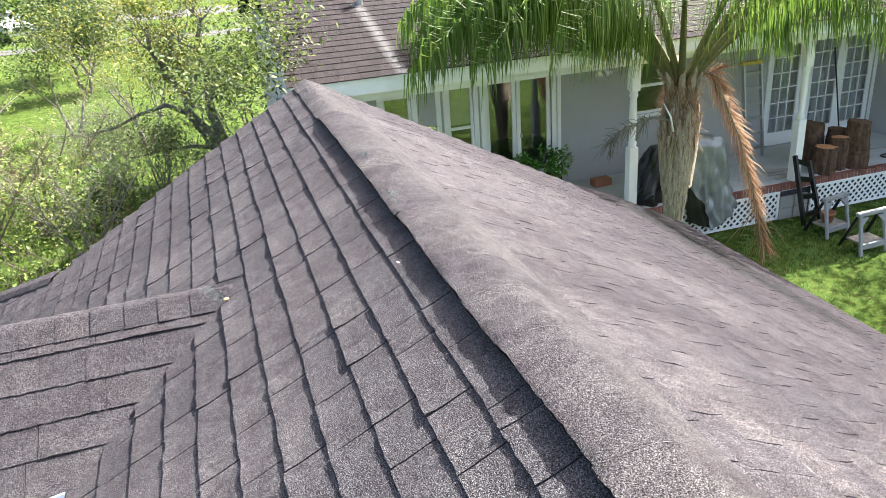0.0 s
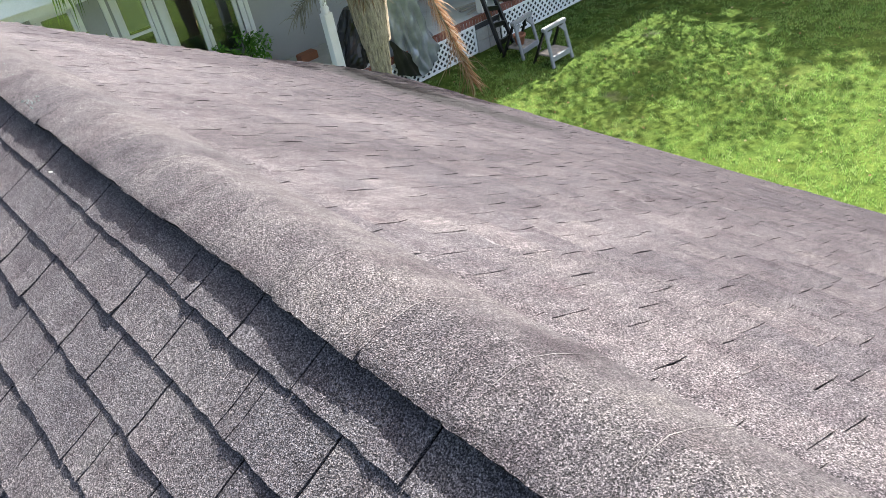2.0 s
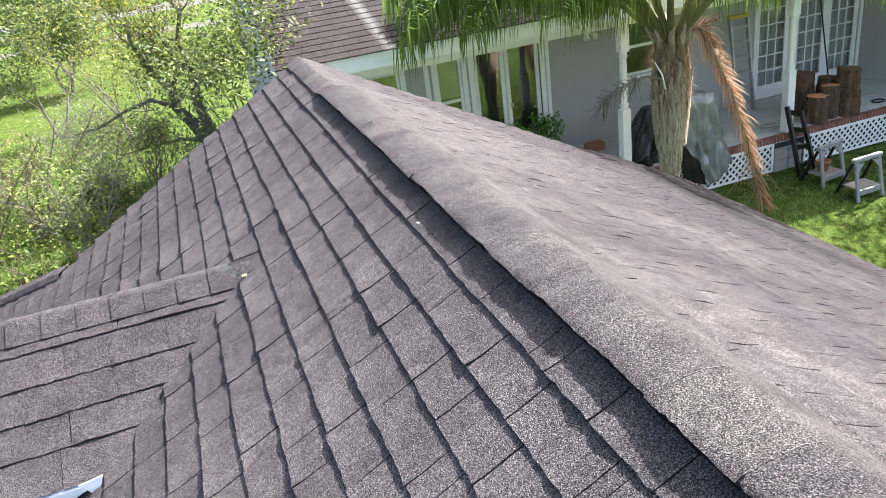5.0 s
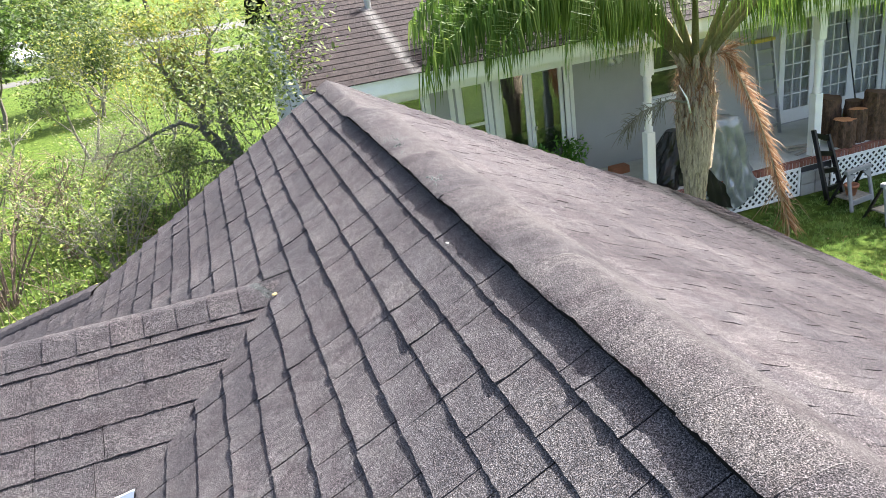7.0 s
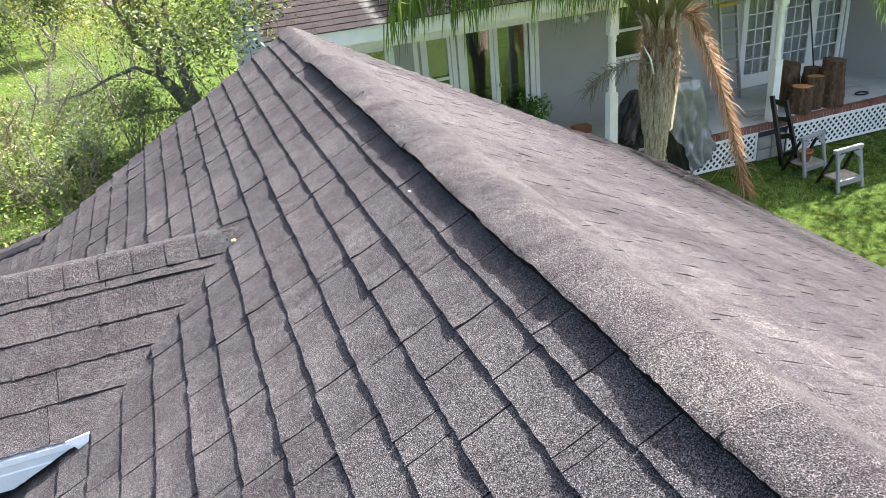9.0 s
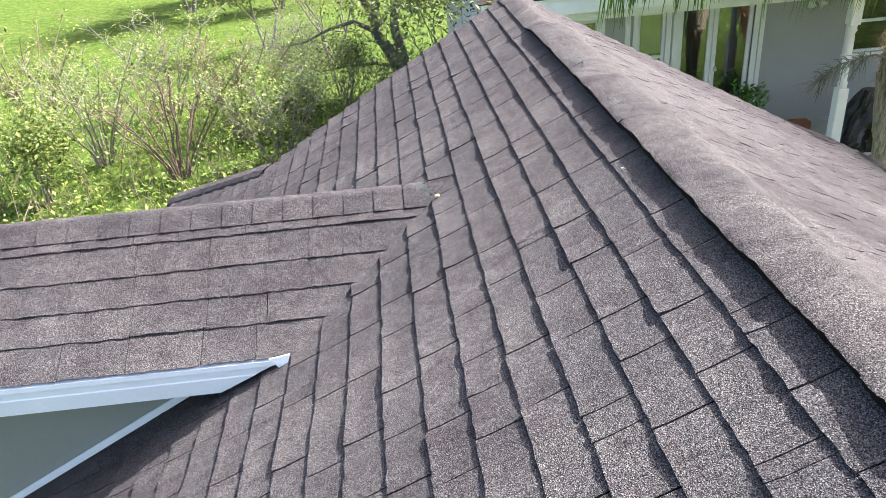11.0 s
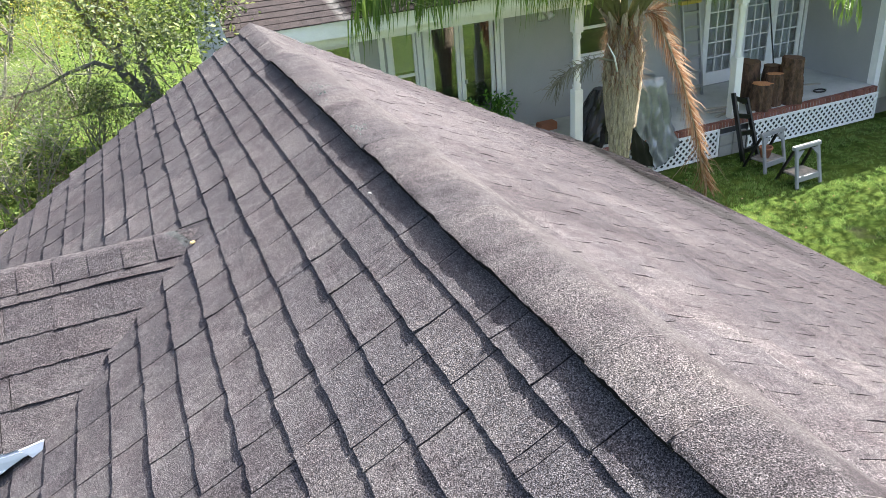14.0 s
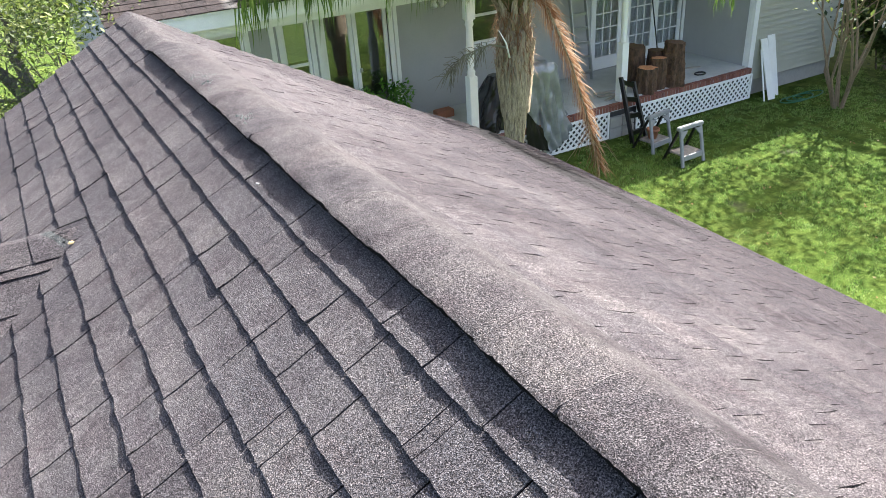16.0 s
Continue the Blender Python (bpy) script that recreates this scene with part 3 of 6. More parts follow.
def ridge_pieces():
    y, n = RAKE_Y + 0.02, 0
    r = random.Random(12)
    while y > NEAR_Y + 0.1:
        step = 0.143 if y > 5.2 else 0.2615 if y > 1.4 else 0.25
        if 5.05 < y < 5.2:
            step = y - 4.987
        g = ridge_cap(y - step - 0.01, y, n)
        cap = part("cap_shingle", g, CAP, roof, smooth=True)
        cap.data.materials.append(TAR_AND_SHADE)
        # a thin pale strip along its near end
        m = len(CAP_LINE)
        rim = Geo()
        for j in range(4, m - 2):
            a, b = Vector(g.v[j]), Vector(g.v[m + j])
            d = (b - a).normalized()
            w = 0.0011 + 0.0009 * math.sin(n * 1.7 + j * 2.1)
            rim.v += [tuple(a + d * 0.001 + Vector((0, 0, 0.0009))), tuple(a + d * (0.001 + w) + Vector((0, 0, 0.0009)))]
        rim.f = [(2 * j, 2 * j + 2, 2 * j + 3, 2 * j + 1) for j in range(len(rim.v) // 2 - 1)]
        part("cut_edge", rim, PALE_EDGE, cap)
        # left faces coloured near black: asphalt edge plus the shade beneath it
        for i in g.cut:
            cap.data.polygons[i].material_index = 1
        y -= step
        n += 1


def lichen(x0, y0, wide, count, seed):
    """Small blue green crusts on the cap, thickest in the middle of their patch."""
    r = random.Random(seed)
    g = Geo()
    for _ in range(count):
        x, y = x0 + r.gauss(0, wide * 0.45), y0 + r.gauss(0, wide)
        if not -0.08 < x < 0.05:
            continue
        z = RIDGE + 0.0115 - 0.2 * max(0.0, -x - 0.01) ** 1.2 + 0.006 * noise.noise(Vector((y * 1.3, 3.1, 0))) + 0.003 * noise.noise(Vector((y * 4.1, 7.7, 0)))
        rad = r.uniform(0.0012, 0.0034)
        ring = [(x + rad * r.uniform(0.6, 1.2) * math.cos(k * 1.05), y + rad * r.uniform(0.8, 1.5) * math.sin(k * 1.05), z - 0.004) for k in range(6)]
        g.add(ring + [(px * 0.4 + x * 0.6, py * 0.4 + y * 0.6, z + 0.004) for px, py, _ in ring], [(k, (k + 1) % 6, 6 + (k + 1) % 6, 6 + k) for k in range(6)] + [(6, 7, 8, 9, 10, 11)])
    part("lichen", g, LICHEN, roof, "blue green crusts of lichen")["kind"] = "stuff"


# the low cross gable
def cross_gable():
    gable = new("cross_gable")
    gable.parent = roof
    run = XR_Y - X_EAVE
    end = -6.0
    base = Geo()
    near = [Vector((X_IN, XR_Y, XR_Z)), Vector((end, XR_Y, XR_Z)), Vector((end, X_EAVE + 0.01, XR_Z - run * PITCH)), Vector((X_IN - run, X_EAVE + 0.01, XR_Z - run * PITCH))]
    far = [Vector((X_IN, XR_Y, XR_Z)), Vector((X_IN - run - 0.3, X_FAR + 0.3, XR_Z - (run + 0.3) * PITCH)), Vector((end, X_FAR + 0.3, XR_Z - (run + 0.3) * PITCH)), Vector((end, XR_Y, XR_Z))]
    slab(base, near, 0.03)
    slab(base, far, 0.03)
    part("gable_deck", base, TAR_AND_SHADE, gable, "black felt over roof boards")
    # near side: rows run along the gable ridge; the frame has x down the slope and y along -x of the plan
    down, along, up = Vector((0, -COS, -SIN)), Vector((1, 0, 0)), Vector((0, -SIN, COS))
    m0 = Matrix((down, along, up)).transposed().to_4x4()
    m0.translation = Vector((0, XR_Y, XR_Z))
    r = random.Random(31)
    seen = {0: (-1.30, -1.52, -1.61, -1.90), 1: (-1.12, -1.20, -1.34, -1.51, -1.76, -2.07), 2: (-1.27, -1.34, -1.52, -1.66, -1.76, -2.06), 3: (-1.51, -1.75, -2.05), 4: (-1.55, -1.76, -2.05)}
    for n, v in enumerate((0.165, 0.326, 0.472, 0.615, run / COS + 0.006)):
        xs = [X_IN - (v - 0.16) * COS + 0.04] + list(seen[n])
        while xs[-1] > -5.8:
            xs.append(xs[-1] - r.choice(WIDTHS))
        for b, a in zip(xs, xs[1:]):
            ob = new("shingle", TIGHT_MESHES[r.randrange(len(TIGHT_MESHES))])
            ob.parent = gable
            ob.matrix_basis = m0 @ Matrix.Translation((v + r.uniform(-0.002, 0.002), a, 0.001)) @ Matrix.Diagonal((1.05, b - a, 0.55, 1))
    # far side
    rest = Geo()
    m1 = Matrix((Vector((0, COS, -SIN)), Vector((-1, 0, 0)), Vector((0, SIN, COS)))).transposed().to_4x4()
    m1.translation = Vector((0, XR_Y, XR_Z))
    for n in range(8):
        v = 0.165 + n * EXPOSE
        b = -X_IN + v * COS * 0.97 - 0.10
        while b < 5.9:
            w = r.choice(WIDTHS)
            verts, faces = TAB_SHAPES[r.randrange(len(TAB_SHAPES))]
            mm = m1 @ Matrix.Translation((v, b, 0.001)) @ Matrix.Diagonal((1, w, 0.55, 1))
            rest.add([mm @ Vector(p) for p in verts], faces)
            b += w
    part("shingle_field", rest, SHINGLE_REST, gable)["kind"] = "stuff"
    # cap of short bent shingles
    x, n = -0.768, 0
    while x > -5.85:
        g = Geo()
        prof = ((-0.105, -0.051), (-0.07, -0.030), (-0.035, -0.009), (-0.012, 0.007), (0.012, 0.009), (0.035, 0.003), (0.08, -0.022), (0.12, -0.05))
        for t in range(3):
            xx = x - 0.15 * t / 2
            blunt = 1.0 if n == 0 and t == 0 else 0.0
            up = 0.004 * t / 2 + r.uniform(0, 0.001)
            for py, pz in prof:
                g.v.append((xx + blunt * (-0.060 + 0.095 * max(0.0, -py) / 0.105), XR_Y + py * (1 + 0.03 * t), XR_Z + pz + up))
        m = len(prof)
        for t in range(2):
            for j in range(m - 1):
                a = t * m + j
                g.f.append((a, a + m, a + m + 1, a + 1))
        g.v += g.v[2 * m:3 * m]
        g.f.append(tuple(3 * m + j for j in range(m)))
        if n == 0:
            lip = [Vector(p) for p in g.v[:m]]
        o = len(g.v)
        for t in range(3):
            e = Vector(g.v[t * m])
            g.v += [tuple(e), tuple(e + Vector((0, 0.012, -0.016)))]
        g.f += [(o + 2 * t, o + 2 * t + 1, o + 2 * t + 3, o + 2 * t + 2) for t in range(2)]
        part("cap_shingle", g, SHINGLE, gable, smooth=True)
        x -= 0.1325
        n += 1
    # worn band, ragged cement, a saddle shingle and a pale chip at the blunt end of the cap
    g = Geo()
    for dx, lift in ((0.001, 0.002), (-0.012, 0.003), (-0.026, 0.003), (-0.038, 0.0025)):
        for i, p in enumerate(lip):
            g.v.append((p.x + dx + 0.007 * math.sin(i * 2.3 + dx * 90) * (dx < 0), p.y, p.z + lift))
    m = len(lip)
    g.f = [(t * m + j, (t + 1) * m + j, (t + 1) * m + j + 1, t * m + j + 1) for t in range(3) for j in range(m - 1)]
    part("worn_band", g, shingle_material("bare blue grey felt", (0.022, 0.028, 0.030), (0.088, 0.102, 0.104), Mat.random, False, False), gable, "blue grey worn band", smooth=True)
    g = Geo()
    for i in range(9):
        p = lip[min(m - 1, i * m // 11)].lerp(lip[min(m - 1, i * m // 11 + 1)], (i * 0.37) % 1)
        g.box((p.x + 0.002 + 0.003 * math.sin(i * 2.1), p.y, p.z - 0.007 + 0.002 * math.sin(i * 1.3)), (0.010, 0.024, 0.012), Matrix.Rotation(i * 0.7, 3, "Z"))
    part("roof_cement", g, TAR_AND_SHADE, gable, "black roof cement", bevel=0.003)
    part("nail_hole", Geo().lathe([(0.006, 0), (0.006, 0.002), (0.003, 0.003)], (-0.795, XR_Y - 0.055, XR_Z - 0.017), 10), TAR_AND_SHADE, gable)
    # black strip along the cap's near edge, drawn for the shade of a gap
    g = Geo()
    for i in range(9):
        x = -0.775 - 0.042 * i
        g.v += [(x, XR_Y - 0.104 + 0.003 * math.sin(i * 1.9), XR_Z - 0.050), (x, XR_Y - 0.112, XR_Z - 0.066 + 0.0012 * i)]
    g.f = [(2 * i, 2 * i + 1, 2 * i + 3, 2 * i + 2) for i in range(8)]
    part("cap_gap", g, TAR_AND_SHADE, gable, "black strip for the shaded gap under the lifted cap")
    saddle = [on_left(0.935, 3.770, 0.018), on_left(0.782, 3.655, 0.013), on_left(0.775, 3.550, 0.003), on_left(0.910, 3.560, 0.010)]
    g = Geo()
    slab(g, saddle, 0.006)
    part("saddle_shingle", g, SHINGLE, gable)
    # black bar laid above the saddle for the shade in its slit
    g = Geo().bar(on_left(0.908, 3.772, 0.008), on_left(0.784, 3.667, 0.008), 0.022, 0.009)
    part("saddle_gap", g, TAR_AND_SHADE, gable)
    part("chip", Geo().box(on_left(0.868, 3.534, 0.016), (0.024, 0.015, 0.011), Matrix.Rotation(0.5, 3, "Z")), plain("pale wood chip", (0.40, 0.32, 0.16)), gable, "pale yellow chip", bevel=0.004)
    # white metal eave with a folded end
    ez, ex = XR_Z - run * PITCH, X_IN - run
    eave = new("eave_trim")
    eave.parent = gable
    eave["label"] = "white enamelled metal eave trim"
    g = Geo()
    prof = ((0.03, -0.004), (-0.012, -0.010), (-0.014, -0.030), (-0.010, -0.033), (-0.009, -0.062), (-0.012, -0.067), (-0.008, -0.135), (0.05, -0.138))
    for py, pz in prof:
        g.v.append((min(-1.42, -1.472 + 2.13 * (pz + 0.0237)), X_EAVE + py, ez + pz))
    for py, pz in prof:
        g.v.append((-6.0, X_EAVE + py, ez + pz))
    m = len(prof)
    g.f += [(j, j + 1, m + j + 1, m + j) for j in range(m - 1)]
    part("fascia_sheet", g, METAL_WHITE, eave)
    flap = [(-1.496, 2.932, 3.454), (-1.413, 2.938, 3.464), (-1.428, 2.926, 3.424), (-1.432, 2.922, 3.384), (-1.458, 2.924, 3.410), (-1.478, 2.928, 3.436)]
    g = Geo().add(flap + [(x, y + 0.004, z) for x, y, z in flap], [(0, 5, 4, 3, 2, 1), (6, 7, 8, 9, 10, 11)] + [(i, (i + 1) % 6, 6 + (i + 1) % 6, 6 + i) for i in range(6)])
    part("folded_end", g, METAL_WHITE, eave)
    # soffit, gable wall and its white corner bead
    part("soffit", Geo().span((-6, X_EAVE + 0.02, ez - 0.14), (ex - 0.28, 3.16, ez - 0.125)), METAL_WHITE, eave)
    wz = lambda x: RIDGE + x * PITCH
    g = Geo().add([(-1.62, 3.13, wz(-1.62)), (-6, 3.13, wz(-6)), (-6, 3.13, ez - 0.1), (-1.62, 3.13, ez - 0.1), (-1.62, 3.2, wz(-1.62)), (-6, 3.2, wz(-6)), (-6, 3.2, ez - 0.1), (-1.62, 3.2, ez - 0.1)], [(0, 3, 2, 1), (4, 5, 6, 7), (0, 4, 7, 3), (2, 6, 5, 1), (3, 7, 6, 2)])
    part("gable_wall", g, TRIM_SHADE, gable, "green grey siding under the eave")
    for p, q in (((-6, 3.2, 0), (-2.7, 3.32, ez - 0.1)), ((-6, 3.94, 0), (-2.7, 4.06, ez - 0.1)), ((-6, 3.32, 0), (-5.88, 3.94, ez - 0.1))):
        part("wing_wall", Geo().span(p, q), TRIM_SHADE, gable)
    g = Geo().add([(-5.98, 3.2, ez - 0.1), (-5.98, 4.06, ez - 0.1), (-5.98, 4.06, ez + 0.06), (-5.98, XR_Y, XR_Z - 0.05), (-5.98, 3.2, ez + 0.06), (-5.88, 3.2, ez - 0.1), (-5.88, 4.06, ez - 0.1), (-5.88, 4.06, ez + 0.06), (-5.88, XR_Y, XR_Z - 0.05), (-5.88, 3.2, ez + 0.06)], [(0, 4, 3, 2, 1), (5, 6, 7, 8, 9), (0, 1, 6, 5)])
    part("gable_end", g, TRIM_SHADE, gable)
    d = Vector((-1, 0, -PITCH)).normalized()
    a = Vector((-1.62, 3.115, wz(-1.62) + 0.03))
    part("flashing", Geo().bar(a, a + d * 4.5, 0.03, 0.012, (0, 1, 0)), METAL_WHITE, gable, "white flashing strip")


def near_walls():
    """Walls, soffits and gutter line that carry the near roof."""
    house = thing("near_house", "low house under the shingle roof, pale siding", "house", kind="structure")
    w = EAVE_X - 0.35
    top = RIDGE - EAVE_X * PITCH - 0.06
    for a, b in (((w, NEAR_Y, 0), (w - 0.12, RAKE_Y - 0.3, top)), ((-w, NEAR_Y, 0), (-w + 0.12, RAKE_Y - 0.3, top)), ((-w, RAKE_Y - 0.42, 0), (w, RAKE_Y - 0.3, top)), ((-w, NEAR_Y, 0), (w, NEAR_Y + 0.12, top))):
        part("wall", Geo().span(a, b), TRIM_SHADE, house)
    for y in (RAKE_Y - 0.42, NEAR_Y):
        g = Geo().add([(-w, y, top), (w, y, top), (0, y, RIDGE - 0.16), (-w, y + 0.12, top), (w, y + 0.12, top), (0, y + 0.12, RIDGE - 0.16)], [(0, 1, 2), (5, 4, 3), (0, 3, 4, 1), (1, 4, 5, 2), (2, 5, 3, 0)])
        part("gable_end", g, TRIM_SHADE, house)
    for sx, ex in ((-1, EAVE_X), (1, EAVE_R)):
        part("fascia", Geo().span((sx * (ex - 0.02), NEAR_Y, RIDGE - ex * PITCH - 0.17), (sx * (ex - 0.045), RAKE_Y, RIDGE - ex * PITCH - 0.02)), METAL_WHITE, house)
    g = Geo().add([(-EAVE_X, left_end(LOW_V), RIDGE - EAVE_X * PITCH), (-HIP_V * COS, left_end(HIP_V), RIDGE - HIP_V * SIN), (0, left_end(HIP_V), RIDGE - HIP_V * SIN), (0, left_end(LOW_V), RIDGE - EAVE_X * PITCH)], [(0, 1, 2, 3)])
    part("skirt_roof", g, SHINGLE_REST, house)


def hip_caps():
    """Short bent shingles along the hip at the low corner."""
    a, b = on_left(HIP_V - 0.06, left_end(HIP_V) - 0.03), on_left(LOW_V, left_end(LOW_V))
    d = (b - a).normalized()
    side = Vector((-SIN, 0, COS)).cross(d).normalized()
    up = d.cross(side) * -1
    up = up if up.z > 0 else -up
    n = int((b - a).length / 0.135)
    for i in range(n):
        g = Geo()
        for k, lift in ((0, 0.010), (1, 0.018)):
            p = a + d * (0.135 * (i + k * 1.15))
            for u, h in ((-0.10, -0.010), (-0.10, 0.0), (-0.05, 0.008), (0.0, 0.014), (0.05, 0.0), (0.10, -0.03)):
                g.v.append(tuple(p + side * u * (1 if side.y < 0 else -1) + up * (h + lift)))
        g.f = [(j, j + 1, j + 7, j + 6) for j in range(5)] + [(6, 7, 8, 9, 10, 11)]
        part("hip_cap", g, SHINGLE, roof)


near_walls()
part("chip", Geo().box(on_left(0.179, 2.861, 0.014), (0.006, 0.017, 0.004), Matrix.Rotation(0.6, 3, "Z")), plain("bleached chip", (0.55, 0.54, 0.51)), roof, "small bleached chip", bevel=0.002)

# ---- ground ----
g = Geo()
g.add([(-400, -400, 0), (400, -400, 0), (400, 400, 0), (-400, 400, 0)], [(0, 1, 2, 3)])
ground = thing("ground", "green mown lawn with worn and shaded patches", "lawn", geo=g, mat=GRASS, kind="structure")


def strip(name, label, pts, width, mat, z=0.012):
    """A road or path of one width along a line."""
    g = Geo()
    pts = [Vector((x, y, 0)) for x, y in pts]
    for i, p in enumerate(pts):
        t = (pts[min(i + 1, len(pts) - 1)] - pts[max(i - 1, 0)]).normalized()
        s = Vector((-t.y, t.x, 0)) * width / 2
        g.v += [tuple(p + s + Vector((0, 0, z))), tuple(p - s + Vector((0, 0, z)))]
    g.f = [(2 * i, 2 * i + 1, 2 * i + 3, 2 * i + 2) for i in range(len(pts) - 1)]
    return thing(name, label, "road", geo=g, mat=mat, kind="structure")


# ---- the neighbouring house ----
DECK_Y, BACK_Y, DECK_Z, WING_X = 10.60, 12.55, 0.64, 12.16
EAVE_Y, EAVE_Z, ROOF_RISE = 10.42, 3.38, 0.42
HOUSE_L = 0.60
WING_END = 14.9
house = thing("house", "single storey grey house with a covered porch and white trim", "house")


def wall_with_openings(x0, x1, openings):
    """The porch's back wall in pieces round its openings (x0, x1, z0, z1)."""
    x = x0
    for a, b, z0, z1 in sorted(openings):
        if a > x:
            part("wall", Geo().span((x, BACK_Y, 0), (a, BACK_Y + 0.15, 3.6)), WALL_GREY, house)
        if z0 > 0.02:
            part("wall", Geo().span((a, BACK_Y, 0), (b, BACK_Y + 0.15, z0)), WALL_GREY, house)
        part("wall", Geo().span((a, BACK_Y, z1), (b, BACK_Y + 0.15, 3.6)), WALL_GREY, house)
        x = b
    part("wall", Geo().span((x, BACK_Y, 0), (x1, BACK_Y + 0.15, 3.6)), WALL_GREY, house)


OPENINGS = [(1.95, 2.44, 1.25, 2.62), (3.07, 3.53, 1.20, 2.66), (3.75, 4.98, DECK_Z, 2.78), (6.62, 7.42, 1.70, 2.72), (9.56, 10.37, DECK_Z, 2.78), (10.50, 12.06, DECK_Z, 2.78)]
wall_with_openings(HOUSE_L, WING_X, OPENINGS)
part("wall", Geo().span((HOUSE_L, BACK_Y + 0.15, 0), (HOUSE_L + 0.15, 19.85, 3.6)), WALL_GREY, house)
part("wall", Geo().span((HOUSE_L, 16.0, 0), (WING_X, 16.15, 3.6)), UNLIT_DARK, house, "inner wall coloured dark for the unlit room")
part("inner_floor", Geo().span((HOUSE_L, BACK_Y + 0.15, 0.5), (WING_X, 16.0, 0.63)), UNLIT_DARK, house, "inner floor coloured dark for the unlit room")
part("porch_floor", Geo().span((HOUSE_L, DECK_Y + 0.11, 0.03), (WING_X, BACK_Y, DECK_Z)), CONCRETE, house, "grey concrete porch floor", bevel=0.01)
part("porch_ceiling", Geo().span((HOUSE_L, EAVE_Y + 0.05, 3.19), (WING_X, BACK_Y, 3.22)), WHITE, house, "white boarded porch ceiling")
part("beam", Geo().span((HOUSE_L, 10.66, 3.02), (WING_X, 10.82, 3.19)), WHITE, house, "white porch beam")
part("fascia", Geo().span((HOUSE_L - 0.3, EAVE_Y - 0.03, 3.17), (WING_END + 0.3, EAVE_Y, 3.36)), WHITE, house, "white fascia board", bevel=0.006)
part("drip_edge", Geo().span((HOUSE_L - 0.3, EAVE_Y - 0.05, 3.355), (WING_END + 0.3, EAVE_Y + 0.02, 3.385)), WHITE, house)


def far_roof():
    """Rows of brown shingles, each row lapping the one below."""
    part("roof_deck", Geo().add([(HOUSE_L - 0.3, EAVE_Y - 0.04, EAVE_Z), (WING_END + 0.3, EAVE_Y - 0.04, EAVE_Z), (WING_END + 0.3, 15.4, EAVE_Z + 5.0 * ROOF_RISE), (HOUSE_L - 0.3, 15.4, EAVE_Z + 5.0 * ROOF_RISE),
                                 (HOUSE_L - 0.3, 20.4, EAVE_Z), (WING_END + 0.3, 20.4, EAVE_Z)], [(0, 1, 2, 3), (3, 2, 5, 4)]), TAR_AND_SHADE, house, "roof boards")
    c = 1 / math.hypot(1, ROOF_RISE)
    s = ROOF_RISE * c
    r = random.Random(8)
    g = Geo()
    for n in range(37):
        v0, v1 = n * 0.145, n * 0.145 + 0.17
        x = HOUSE_L - 0.34
        while x < WING_END + 0.1:
            w = r.choice((0.3, 0.3, 0.33, 0.25)) if x > HOUSE_L else r.uniform(0.1, 0.3)
            up = r.uniform(0.0, 0.004)
            low = [Vector((x, EAVE_Y - 0.06 + v0 * c - 0.012 * s, EAVE_Z + v0 * s + 0.012 + up)), Vector((x + w - 0.006, EAVE_Y - 0.06 + v0 * c - 0.012 * s, EAVE_Z + v0 * s + 0.012 + up))]
            high = [Vector((p.x, EAVE_Y - 0.06 + v1 * c, EAVE_Z + v1 * s + 0.006)) for p in low]
            foot = [p - Vector((0, 0, 0.014)) for p in low]
            g.add([low[0], low[1], high[1], high[0], foot[0], foot[1]], [(0, 1, 2, 3), (4, 5, 1, 0)])
            x += w
    part("roof_shingles", g, SHINGLE_FAR, house, "brown asphalt shingles")["kind"] = "stuff"
    y = 12.2
    z = EAVE_Z + (y - EAVE_Y) * ROOF_RISE
    part("vent_pipe", Geo().tube([(1.69, y, z - 0.05), (1.69, y, z + 0.30)], [0.05, 0.05], 12), STEEL, house, "grey plumbing vent pipe")


far_roof()


def column(x):
    """A porch post: square foot and head, turned between."""
    col = new("column")
    col.parent = house
    col["label"] = "white turned wooden porch post"
    y = 10.74
    part("foot_block", Geo().span((x - 0.075, y - 0.075, DECK_Z), (x + 0.075, y + 0.075, 1.72)), WHITE, col, bevel=0.006)
    part("turned_shaft", Geo().lathe([(0.073, 1.72), (0.062, 1.75), (0.072, 1.79), (0.050, 1.83), (0.058, 2.0), (0.062, 2.2), (0.056, 2.42), (0.05, 2.5), (0.072, 2.54), (0.06, 2.58), (0.073, 2.62)], (x, y, 0), 16), WHITE, col, smooth=True)
    part("head_block", Geo().span((x - 0.075, y - 0.075, 2.62), (x + 0.075, y + 0.075, 3.02)), WHITE, col, bevel=0.006)


for x in (5.52, 8.74):
    column(x)


def frame_round(parent, x0, x1, z0, z1, w=0.09, sill=True):
    y0, y1 = BACK_Y - 0.025, BACK_Y + 0.12
    fr = part("casing", Geo().span((x0 - w, y0, z0), (x0, y1, z1)), WHITE, parent)
    part("casing", Geo().span((x1, y0, z0), (x1 + w, y1, z1)), WHITE, parent)
    part("casing", Geo().span((x0 - w, y0 - 0.003, z1), (x1 + w, y1, z1 + w)), WHITE, parent)
    if sill:
        part("sill", Geo().span((x0 - w - 0.02, y0 - 0.03, z0 - 0.05), (x1 + w + 0.02, y1, z0)), WHITE, parent)


